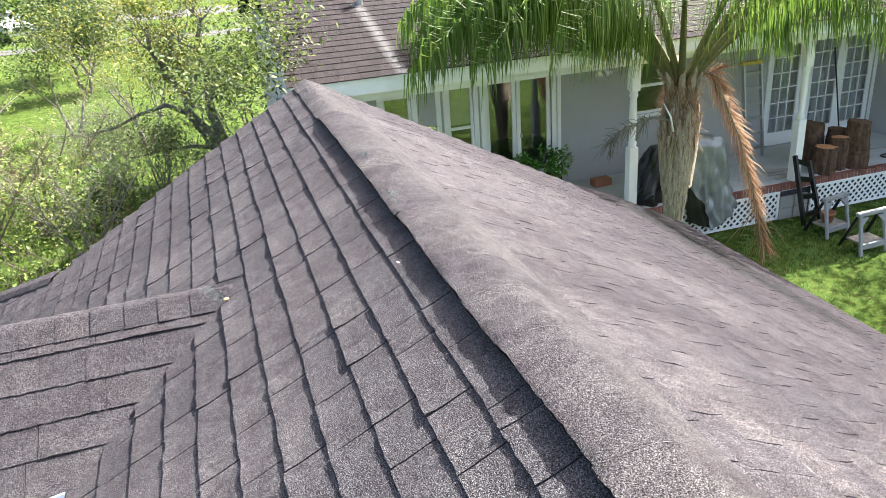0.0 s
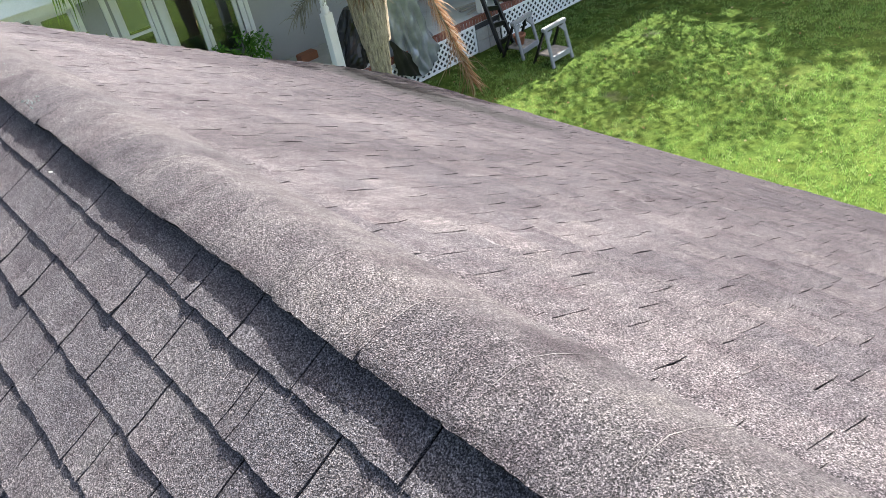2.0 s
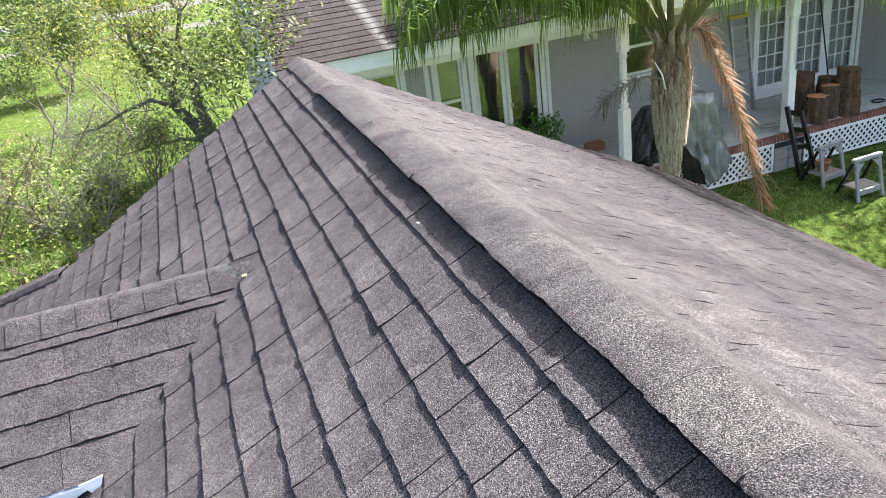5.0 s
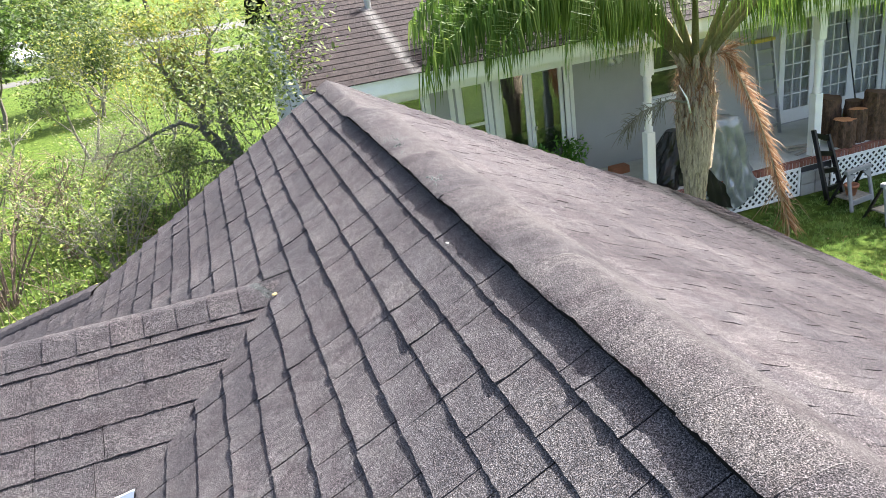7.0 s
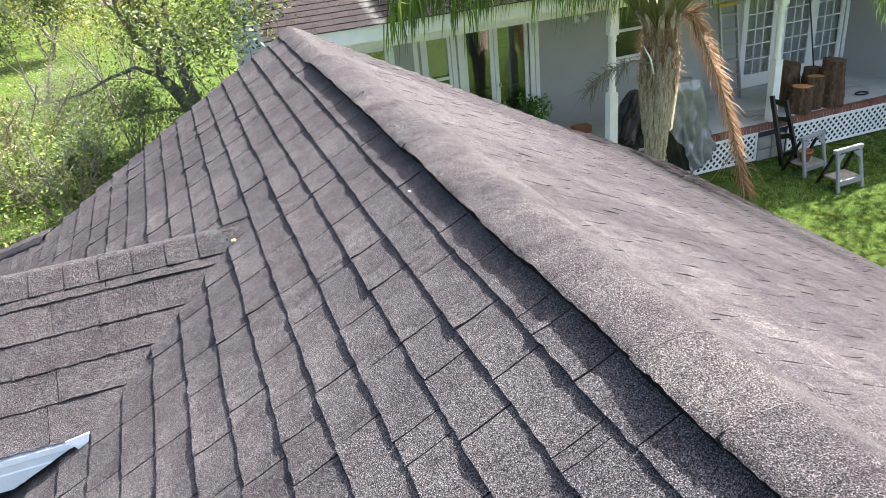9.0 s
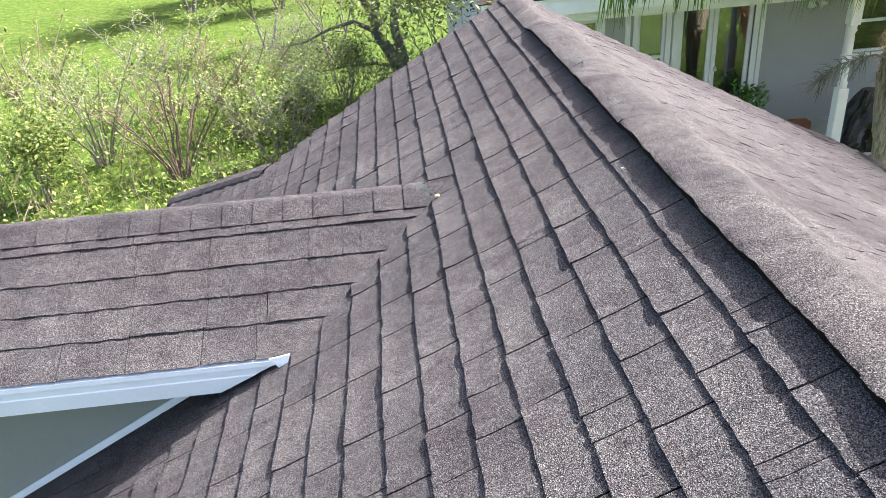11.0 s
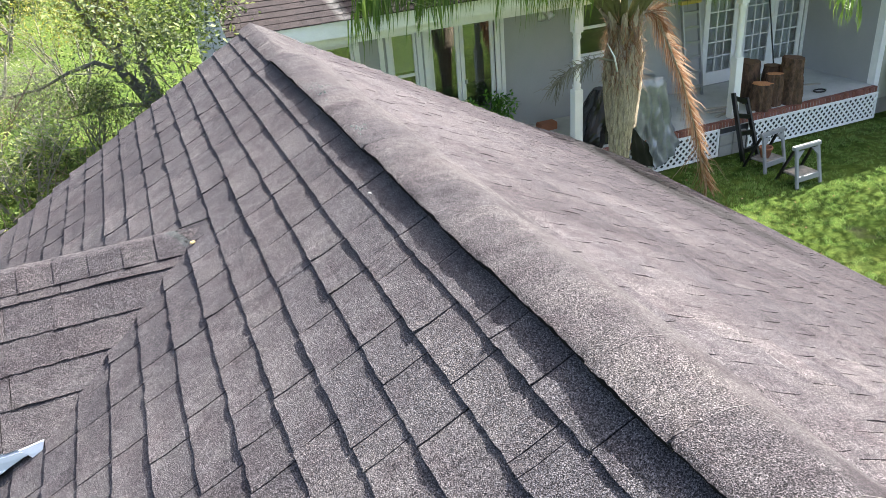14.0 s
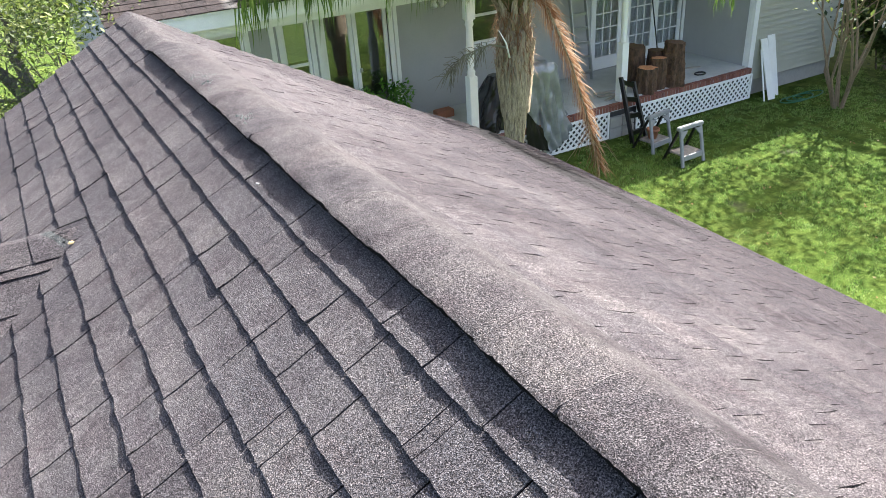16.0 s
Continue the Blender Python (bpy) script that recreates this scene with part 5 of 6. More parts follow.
def planter(x, y, z, w, d, h, r_leaf, label, seed, mat):
    r = random.Random(seed)
    pl = thing("potted_plant", label, "plant", (0, 0, 0))
    part("planter", Geo().span((x - w / 2, y - d / 2, z), (x + w / 2, y + d / 2, z + h)), mat, pl, bevel=0.015)
    part("soil", Geo().span((x - w / 2 + 0.02, y - d / 2 + 0.02, z + h), (x + w / 2 - 0.02, y + d / 2 - 0.02, z + h + 0.006)), LOG_BARK, pl)
    g = Geo()
    for i in range(9):
        a = r.uniform(0, 6.28)
        q = Vector((x + r.uniform(-w, w) * 0.35, y + r.uniform(-d, d) * 0.3, z + h))
        e = q + Vector((math.cos(a) * r_leaf * 0.8, math.sin(a) * r_leaf * 0.5, r_leaf * r.uniform(0.8, 1.6)))
        g.tube([q, q.lerp(e, 0.5) + Vector((0, 0, 0.05)), e], [0.008, 0.006, 0.003], 5)
    part("stems", g, LEAF_DARK, pl)
    g = Geo()
    for i in range(44):
        c = (x + r.uniform(-1, 1) * (w * 0.5 + r_leaf * 0.4), y + r.uniform(-1, 1) * d * 0.7, z + h + r_leaf * r.uniform(0.2, 1.5))
        leaf_cloud(g, c, (0.12, 0.12, 0.09), 20, 0.10, r, shell=0.1)
    part("leaves", g, LEAF_PLANT, pl)


planter(4.55, 12.15, DECK_Z, 0.75, 0.28, 0.34, 0.30, "leafy green plant in a dark trough before the glazed doors", 21, BLACK)
planter(3.88, 12.1, DECK_Z, 0.26, 0.26, 0.30, 0.20, "small leafy plant in a dark pot by the doors", 23, BLACK)
thing("planter_box", "low terracotta trough on the porch floor by the wall", "planter", geo=Geo().span((5.56, 12.0, DECK_Z), (5.90, 12.2, DECK_Z + 0.14)), mat=TERRACOTTA, bevel=0.012)
bin_ = thing("bin", "black lidded bin standing by the glazed doors", "bin")
part("body", Geo().lathe([(0.16, 0), (0.20, 0.62), (0.21, 0.63)], (3.98, 11.75, DECK_Z), 20), BLACK, bin_, smooth=True)
part("lid", Geo().lathe([(0.22, 0.63), (0.22, 0.66), (0.1, 0.70), (0.03, 0.705)], (3.98, 11.75, DECK_Z), 20), BLACK, bin_, smooth=True)
thing("pole", "thin black pole leaning on the french doors", "pole", geo=Geo().tube([(11.02, 12.1, DECK_Z), (10.98, 12.5, 2.45)], [0.014, 0.014], 8), mat=BLACK)

# boards, pole and hose at the corner of the house
thing("board", "white board leaning on the beige siding", "board", geo=Geo().bar((12.44, 10.28, 0.0), (12.48, 10.70, 1.16), 0.20, 0.02, (0, 1, 0)), mat=WHITE, bevel=0.004)
thing("board", "wide white board leaning behind another", "board", geo=Geo().bar((12.68, 10.40, 0.0), (12.71, 10.715, 1.20), 0.22, 0.02, (0, 1, 0)), mat=WHITE, bevel=0.004)
thing("pole", "white pole leaning by the end of the lattice", "pole", geo=Geo().tube([(12.22, 10.28, 0), (12.34, 10.62, 0.98)], [0.016, 0.016], 8), mat=WHITE)
hose = [(12.6 + 0.35 * math.cos(i * 0.5) * (1 + i * 0.015) + 0.02 * i, 9.95 + 0.16 * math.sin(i * 0.5), 0.03) for i in range(34)]
thing("garden_hose", "green garden hose lying loosely on the grass", "hose", geo=Geo().tube(hose, [0.012] * len(hose), 6), mat=HOSE, smooth=True)
r = random.Random(77)
for i in range(5):
    x = 8.95 + i * 0.02 if i < 3 else 10.9 + 0.5 * (i - 3)
    thing("wood_scrap", "short offcut of grey board lying on the porch", "wood scrap", geo=Geo().box((x - 0.2, 10.95 + 0.12 * i, DECK_Z + 0.013 + (0.018 * i if i < 3 else 0)), (0.5, 0.07, 0.018), Matrix.Rotation(r.uniform(-0.5, 0.5), 3, "Z")), mat=WOOD)
thing("cable_coil", "black cable coiled on the porch floor", "cable", geo=Geo().tube([(11.05 + 0.13 * math.cos(a * 0.6), 10.98 + 0.09 * math.sin(a * 0.6), DECK_Z + 0.012 + 0.0006 * a) for a in range(32)], [0.009] * 32, 6), mat=BLACK, smooth=True)

# ---- palm ----
def frond(base, heading, length, rise, fall, leaf_len, seed, hang=0.75, step=0.045):
    """A feather frond: an arched rib, and drooping leaflets on both sides."""
    r = random.Random(seed)
    rib, g = Geo(), Geo()
    d = Vector((math.cos(heading), math.sin(heading), 0))
    pts = []
    for i in range(19):
        t = i / 18
        pts.append(Vector(base) + d * (0.10 + length * (t - 0.12 * t * t)) + Vector((0, 0, rise * t * 1.9 - (rise + fall) * t * t)))
    rib.tube(pts, [0.040 * (1 - t / 18) ** 2.0 + 0.012 * (1 - t / 18) + 0.003 for t in range(19)], 7)
    side = Vector((-d.y, d.x, 0))
    n = int(length / step)
    for i in range(n):
        t = 0.20 + 0.80 * i / n
        f = t * 18
        k = min(17, int(f))
        p = pts[k].lerp(pts[k + 1], f - k)
        ll = leaf_len * (0.55 + 0.45 * math.sin(math.pi * min(1, t * 1.05))) * r.uniform(0.75, 1.2)
        for s in (-1, 1):
            out = (side * s * r.uniform(0.25, 0.75) + d * r.uniform(0.1, 0.6) + Vector((0, 0, r.uniform(-0.2, 0.25)))).normalized()
            q1 = p + out * ll * 0.35
            q2 = q1 + (out * (1 - hang) + Vector((r.uniform(-0.12, 0.12), r.uniform(-0.12, 0.12), -hang))).normalized() * ll * 0.4
            q3 = q2 + Vector((r.uniform(-0.10, 0.10) + d.x * 0.1, r.uniform(-0.10, 0.10), -1)).normalized() * ll * 0.35
            w = d * 0.014
            g.add([p - w * 0.5, p + w * 0.5, q1 + w * 0.7, q1 - w * 0.7, q2 + w * 0.5, q2 - w * 0.5, q3], [(0, 1, 2, 3), (3, 2, 4, 5), (5, 4, 6)])
    return rib, g


def trunk_radius(z):
    """Slim towards the foot, thick where the old leaf bases cling, drawn in at the neck."""
    return 0.112 + 0.108 * min(1.0, max(0.0, (z - 0.85) / 1.2)) + (0.05 if z < 0.3 else 0) - 0.24 * max(0.0, z - 2.6)


def palm_tree():
    palm = thing("palm_tree", "tall palm with a ragged fibrous trunk and one dead frond", "palm tree", (5.37, 9.3, 0))
    r = random.Random(9)
    n, rows = 44, 40
    g = Geo()
    for j in range(rows + 1):
        z = 3.12 * j / rows
        rad = trunk_radius(z)
        for i in range(n):
            a = 2 * math.pi * i / n
            rg = 0.040 * noise.noise(Vector((math.cos(a) * 3.2, math.sin(a) * 3.2, z * 0.45))) + 0.026 * noise.noise(Vector((math.cos(a) * 11, math.sin(a) * 11, z * 1.3 + 9)))
            g.v.append(((rad + rg) * math.cos(a), (rad + rg) * math.sin(a), z))
    for j in range(rows):
        for i in range(n):
            g.f.append((j * n + i, j * n + (i + 1) % n, (j + 1) * n + (i + 1) % n, (j + 1) * n + i))
    g.f.append(tuple(rows * n + i for i in range(n)))
    part("trunk", g, PALM_BARK, palm, "pale fibrous palm trunk with split leaf bases", smooth=True)
    for i in range(22):
        a = i * 2.4 + r.uniform(-0.3, 0.3)
        z = r.uniform(1.45, 2.25)
        d = Vector((math.cos(a), math.sin(a), 0))
        t = Vector((-d.y, d.x, 0))
        w = r.uniform(0.07, 0.13)
        hgt = r.uniform(0.6, 1.1)
        g = Geo()
        for k in range(6):
            u = k / 5
            rad = trunk_radius(z + hgt * u)
            c = d * (rad + 0.012 + 0.02 * u * u + 0.10 * max(0, u - 0.8)) + Vector((0, 0, z + hgt * u)) + t * 0.03 * math.sin(u * 3 + i)
            ww = w * (1 - 0.65 * u)
            g.v += [tuple(c - t * ww - d * 0.015), tuple(c + d * 0.035), tuple(c + t * ww - d * 0.015)]
        for k in range(5):
            for m in range(2):
                b = k * 3 + m
                g.f.append((b, b + 1, b + 4, b + 3))
        part("leaf_base", g, PALM_BARK, palm, smooth=True)
    # brown fibre and broken stalk ends at the neck
    g = Geo()
    for i in range(1100):
        a = r.uniform(0, 6.28)
        d = Vector((math.cos(a), math.sin(a), 0))
        t = Vector((-d.y, d.x, 0)) * 0.007
        p = d * r.uniform(0.19, 0.26) + Vector((0, 0, r.uniform(2.2, 3.1)))
        e = p + d * r.uniform(0.0, 0.16) + Vector((r.uniform(-0.08, 0.08), r.uniform(-0.08, 0.08), r.uniform(-0.3, 0.22)))
        g.add([p - t, p + t, e], [(0, 1, 2)])
    part("neck_fibre", g, LEAF_DEAD, palm, "frayed brown fibre under the crown")
    for i in range(9):
        a = i * 0.7 + r.uniform(-0.2, 0.2)
        d = Vector((math.cos(a), math.sin(a), 0))
        g = Geo().tube([d * 0.15 + Vector((0, 0, 2.75)), d * 0.21 + Vector((0, 0, 3.05)), d * r.uniform(0.26, 0.36) + Vector((0, 0, 3.2 + r.uniform(0, 0.2)))], [0.06, 0.045, 0.025], 8)
        part("stalk", g, PALM_BARK, palm, smooth=True)
    top = (0, 0, 3.0)
    spec = ((3.32, 4.15, 2.75, 1.65, 1.00), (3.12, 3.95, 3.0, 1.85, 1.00), (2.90, 4.0, 3.0, 1.7, 0.95), (3.52, 3.95, 2.8, 1.75, 1.00), (3.78, 3.6, 3.0, 1.8, 0.95), (3.22, 3.5, 2.9, 1.3, 0.95), (3.42, 3.75, 2.9, 1.45, 1.00), (3.20, 4.1, 2.6, 1.75, 1.00), (3.40, 3.4, 2.5, 1.4, 1.00), (2.55, 3.8, 2.1, 0.6, 0.85), (2.05, 3.4, 2.6, 0.4, 0.8), (1.5, 3.2, 2.8, 0.4, 0.8),
            (-0.17, 3.9, 2.15, 2.2, 0.85), (0.02, 1.7, 1.6, 1.1, 0.8), (0.02, 4.5, 2.9, 1.9, 0.85), (-0.18, 4.9, 2.9, 2.3, 0.85), (-0.45, 4.4, 2.9, 1.9, 0.8), (4.1, 3.6, 2.5, 0.9, 0.85), (-1.0, 3.4, 2.7, 1.0, 0.8), (4.6, 3.4, 2.8, 0.5, 0.8), (5.0, 3.2, 3.0, 0.2, 0.8))
    for i, (h, ln, rise, fall, ll) in enumerate(spec):
        rib, leaflets = frond(top, h, ln, rise, fall, ll, 40 + i, 0.88, 0.026)
        rib = part("frond", rib, RIB, palm, smooth=True)
        part("leaflet_fringe", leaflets, LEAF_PALM, rib)
    # dead frond hanging at the porch side
    rib, g = Geo(), Geo()
    line = [Vector((0.12, -0.06, 2.92)), Vector((0.25, -0.10, 3.12)), Vector((0.40, -0.11, 3.10)), Vector((0.64, -0.11, 2.67)), Vector((0.95, -0.11, 2.06)), Vector((1.23, -0.11, 1.32)), Vector((1.57, -0.11, 0.30))]
    rib.tube(line, [0.040, 0.034, 0.028, 0.020, 0.015, 0.010, 0.005], 7)
    r = random.Random(63)
    for i in range(700):
        t = 0.20 + 0.80 * (i / 700) ** 0.78
        f = t * 6
        k = min(5, int(f))
        p = line[k].lerp(line[k + 1], f - k)
        along = (line[k + 1] - line[k]).normalized()
        across = Vector((along.z, 0, -along.x)) * (-1 if i % 2 else 1) + Vector((0, r.uniform(-0.8, 0.8), 0))
        ln = r.uniform(0.24, 0.46) * (1.15 if t > 0.7 else 1.0)
        out = (along * r.uniform(0.75, 1.15) + across.normalized() * r.uniform(0.35, 0.8) * (1.15 - 0.6 * t)).normalized()
        q1 = p + out * ln * 0.6
        q2 = q1 + (out * 0.85 + Vector((0.03, 0, r.uniform(-0.6, 0.05)))).normalized() * ln * 0.4
        w = Vector((0.0075, 0.005, 0.004)) * r.uniform(0.7, 1.2)
        g.add([p - w, p + w, q1 + w * 0.8, q1 - w * 0.8, q2], [(0, 1, 2, 3), (3, 2, 4)])
    # a frizzy tuft where the frond leaves the crown
    for i in range(150):
        p = line[1].lerp(line[2], r.uniform(-0.2, 1.3))
        e = p + Vector((r.uniform(-0.12, 0.34), r.uniform(-0.2, 0.2), r.uniform(-0.5, 0.22)))
        m = p.lerp(e, 0.5) + Vector((0.05, 0, 0.06))
        w = Vector((0.005, 0.003, 0.003))
        g.add([p - w, p + w, m + w * 0.7, m - w * 0.7, e], [(0, 1, 2, 3), (3, 2, 4)])
    tail = Geo()
    for i in range(16):
        p = line[5].lerp(line[6], r.uniform(0.1, 0.9))
        e = p + Vector((r.uniform(-0.5, 0.75), r.uniform(-0.2, 0.2), -r.uniform(0.25, 0.5)))
        e.z = max(e.z, 0.03)
        tail.tube([p, p.lerp(e, 0.5) + Vector((0.02, 0, 0.09)), e], [0.006, 0.005, 0.002], 4, False)
    rib = part("dead_frond", rib, PALM_BARK, palm, "rust brown dead frond hanging down", smooth=True)
    part("dead_fringe", g, LEAF_RUST, rib, "rust brown dry leaflets")
    part("strand", tail, LEAF_DEAD, rib, "pale curved strands")
    # dry flower stalk on the other side
    g = Geo()
    line = [Vector((-0.2, -0.12, 2.52)), Vector((-0.5, -0.15, 2.62)), Vector((-0.9, -0.15, 2.55)), Vector((-1.25, -0.15, 2.32))]
    g.tube(line, [0.018, 0.014, 0.009, 0.004], 6)
    for i in range(90):
        t = r.uniform(0.35, 1.0)
        f = t * 3
        k = min(2, int(f))
        p = line[k].lerp(line[k + 1], f - k)
        e = p + Vector((r.uniform(-0.22, 0.05), r.uniform(-0.12, 0.12), r.uniform(-0.3, 0.08)))
        g.tube([p, p.lerp(e, 0.5) + Vector((0, 0, 0.03)), e], [0.007, 0.005, 0.002], 4, False)
    part("flower_stalk", g, LEAF_DRY, palm, "dry pale brown flower stalk")
    g = Geo().tube([(-0.22, -0.2, 2.40), (-0.30, -0.24, 2.62), (-0.43, -0.26, 2.82)], [0.014, 0.012, 0.004], 8)
    part("spathe", g, WHITE, palm, "pale broken leaf stub", smooth=True)


palm_tree()


# ---- trees and bushes ----
def woody(name, label, x, y, height, spread, seed, leaf_mat, leaf_count, leaf_size, stems=1, bark=BARK, girth=0.10, bare=0.3, extra=None, group="", clump=0.32):
    """A tree or bush: forking tapered limbs and leaves set along and about the twigs."""
    r = random.Random(seed)
    tree = thing(name, label, "tree" if height > 3.2 else "bush", (x, y, 0), group=group)
    wood, tips = Geo(), []

    def grow(p, d, length, rad, depth):
        pts, rr = [p], [rad]
        for i in range(4):
            d = (d + Vector((r.uniform(-0.3, 0.3), r.uniform(-0.3, 0.3), r.uniform(-0.1, 0.22)))).normalized()
            p = p + d * length / 4
            pts.append(p)
            rr.append(rad * (1 - 0.14 * (i + 1)))
        wood.tube(pts, rr, 7 if depth < 2 else 4, False)
        if depth >= 1:
            tips.extend(pts[1:])
        if depth == 3:
            for _ in range(2):
                e = p + (d + Vector((r.uniform(-0.9, 0.9), r.uniform(-0.9, 0.9), r.uniform(-0.4, 0.7)))).normalized() * length * r.uniform(0.4, 0.8)
                wood.tube([p, p.lerp(e, 0.5) + Vector((0, 0, 0.02)), e], [rr[-1] * 0.8, rr[-1] * 0.6, rr[-1] * 0.3], 3, False)
                tips.append(e)
        if depth < 3:
            for _ in range(3 if depth else r.choice((3, 4))):
                k = r.choice((2, 3, 4))
                nd = (d * 0.7 + Vector((r.uniform(-1, 1), r.uniform(-1, 1), r.uniform(-0.1, 0.9))) * spread).normalized()
                grow(pts[k], nd, length * r.uniform(0.55, 0.8), rr[k] * 0.62, depth + 1)

    for s in range(stems):
        a = 6.28 * s / max(1, stems) + r.uniform(-0.4, 0.4)
        lean = 0.0 if stems == 1 else 0.28
        grow(Vector((0.08 * math.cos(a) * (stems > 1), 0.08 * math.sin(a) * (stems > 1), -0.03)), Vector((lean * math.cos(a), lean * math.sin(a), 1)).normalized(), height * 0.42, girth * (1 if stems == 1 else 0.6), 0)
    part("trunk", wood, bark, tree)
    crown = Geo()
    tips = [t for t in tips if t.z > height * bare]
    for _ in range(leaf_count // 7):
        c = r.choice(tips) + Vector((r.gauss(0, clump), r.gauss(0, clump), r.gauss(0, clump))) * 0.45
        near = clump * r.uniform(0.25, 0.6)
        for _ in range(7):
            q = c + Vector((r.gauss(0, near), r.gauss(0, near), r.gauss(0, near * 0.7)))
            if q.z > 0.05:
                leaf(crown, q, leaf_size * r.uniform(0.5, 1.35), r, 0.55)
    part("crown", crown, leaf_mat, tree)
    if extra:
        mat, count, size, lab = extra
        g = Geo()
        for _ in range(count):
            t = r.choice(tips)
            c = t + Vector((r.gauss(0, clump), r.gauss(0, clump), r.gauss(0, clump)))
            for _ in range(9):
                leaf(g, c + Vector((r.gauss(0, 0.05), r.gauss(0, 0.05), r.gauss(0, 0.05))), size, r, 0.9)
        part("blossom", g, mat, tree, lab)
    return tree


def twigs(wood, tips, p, d, length, rad, depth, r):
    """Crooked twigs that fork on from the end of a limb."""
    pts, rr = [p], [rad]
    for i in range(4):
        d = (d + Vector((r.uniform(-0.45, 0.45), r.uniform(-0.45, 0.45), r.uniform(-0.2, 0.3)))).normalized()
        p = p + d * length / 4
        pts.append(p)
        rr.append(rad * (1 - 0.16 * (i + 1)))
    wood.tube(pts, rr, 6 if depth < 2 else 4, False)
    if depth:
        tips.extend(pts[2:])
    if depth < 3:
        for _ in range(3):
            nd = (d * 0.6 + Vector((r.uniform(-1, 1), r.uniform(-1, 1), r.uniform(-0.25, 0.8)))).normalized()
            twigs(wood, tips, pts[r.choice((2, 3, 4))], nd, length * r.uniform(0.6, 0.85), rr[3] * 0.7, depth + 1, r)


def gnarled_tree():
    """An old tree with two crooked trunks, a long low limb and a thin crown."""
    r = random.Random(11)
    tree = thing("tree", "gnarled dark tree with crooked pale twigs and yellowing leaves", "tree", (-0.8, 19.0, 0))
    limbs = (((0.25, 0, -0.05), (0.05, 0, 0.6), (-0.15, 0, 1.05), (-0.42, -0.1, 1.5), (-0.40, -0.1, 1.9), (-0.75, -0.1, 2.4), (-0.95, -0.2, 3.0)),
             ((0.25, 0.1, -0.05), (0.20, 0.1, 0.8), (0.05, 0.2, 1.5), (0.12, 0.2, 2.2), (0.0, 0.2, 2.9), (0.2, 0.2, 3.5)),
             ((-0.40, -0.1, 1.5), (-0.9, -0.1, 1.78), (-1.5, -0.2, 1.66), (-2.1, -0.2, 1.42), (-2.7, -0.2, 1.36)),
             ((0.05, 0, 0.6), (-0.5, -0.2, 0.78), (-1.2, -0.3, 0.80), (-1.8, -0.3, 0.72)),
             ((-0.40, -0.1, 1.9), (-0.1, -0.2, 2.5), (-0.35, -0.2, 3.1)))
    wood, fine, tips = Geo(), Geo(), []
    for i, line in enumerate(limbs):
        line = [Vector(p) for p in line]
        big = (0.17, 0.15, 0.06, 0.05, 0.07)[i]
        wood.tube(line, [big * (1 - 0.72 * k / (len(line) - 1)) * r.uniform(0.9, 1.15) for k in range(len(line))], 9, False)
        for k in range(2 if i < 2 else 1, len(line)):
            for _ in range((3, 3, 1, 1, 3)[i]):
                d = (line[k] - line[k - 1]).normalized() * 0.5 + Vector((r.uniform(-1, 1), r.uniform(-0.8, 0.8), r.uniform(-0.1, 0.9)))
                twigs(fine, tips, line[k], d.normalized(), r.uniform(0.45, 0.85), 0.030 if i < 2 else 0.018, 0, r)
    part("trunk", wood, TWIG_DARK, tree, "dark lichened trunks and limbs", smooth=True)
    part("twig", fine, TWIG, tree, "pale crooked twigs")
    crown = Geo()
    high = [t for t in tips if t.z > 2.1]
    for _ in range(1050):
        c = r.choice(high) + Vector((r.gauss(0, 0.16), r.gauss(0, 0.16), r.gauss(0, 0.14)))
        for _ in range(6):
            leaf(crown, c + Vector((r.gauss(0, 0.07), r.gauss(0, 0.07), r.gauss(0, 0.06))), 0.085 * r.uniform(0.5, 1.3), r, 0.55)
    part("crown", crown, LEAF_YELLOW, tree)


def fan_bush(x, y, height, lean, stems, leaves, seed, bark, label):
    """A loose bush: long whippy stems that fan out from one root, short side twigs, few leaves."""
    r = random.Random(seed)
    bush = thing("bush", label, "bush", (x, y, 0), group="sparse bushes")
    wood, crown, tips = Geo(), Geo(), []
    for i in range(stems):
        a = 6.28 * i / stems + r.uniform(-0.4, 0.4)
        out = Vector((math.cos(a), math.sin(a) * 0.7, 0)) * lean * r.uniform(0.3, 1.1)
        h = height * r.uniform(0.65, 1.05)
        pts = []
        for k in range(7):
            t = k / 6
            pts.append(Vector((0.12 * math.cos(a), 0.12 * math.sin(a), -0.03)) + out * h * (t ** 1.25) + Vector((r.gauss(0, 0.025), r.gauss(0, 0.025), h * t - 0.10 * h * lean * t * t)))
        wood.tube(pts, [0.021 * (1 - 0.8 * k / 6) + 0.003 for k in range(7)], 5, False)
        for _ in range(9):
            k = r.choice((2, 3, 3, 4, 4, 5, 5))
            p = pts[k].lerp(pts[k + 1], r.random())
            e = p + Vector((r.gauss(0, 0.26), r.gauss(0, 0.26), r.uniform(0.02, 0.42)))
            m = p.lerp(e, 0.5) + Vector((r.gauss(0, 0.04), r.gauss(0, 0.04), 0.03))
            wood.tube([p, m, e], [0.008, 0.006, 0.003], 4, False)
            tips += [m, e]
            for _ in range(2):
                f = m + Vector((r.gauss(0, 0.16), r.gauss(0, 0.16), r.uniform(-0.05, 0.25)))
                wood.tube([m, f], [0.005, 0.0025], 3, False)
                tips.append(f)
    part("cane", wood, bark, bush)
    for _ in range(leaves // 5):
        c = r.choice(tips)
        for _ in range(5):
            leaf(crown, c + Vector((r.gauss(0, 0.07), r.gauss(0, 0.07), r.gauss(0, 0.07))), 0.075 * r.uniform(0.5, 1.4), r, 0.5)
    part("crown", crown, LEAF_BUSH, bush)


gnarled_tree()
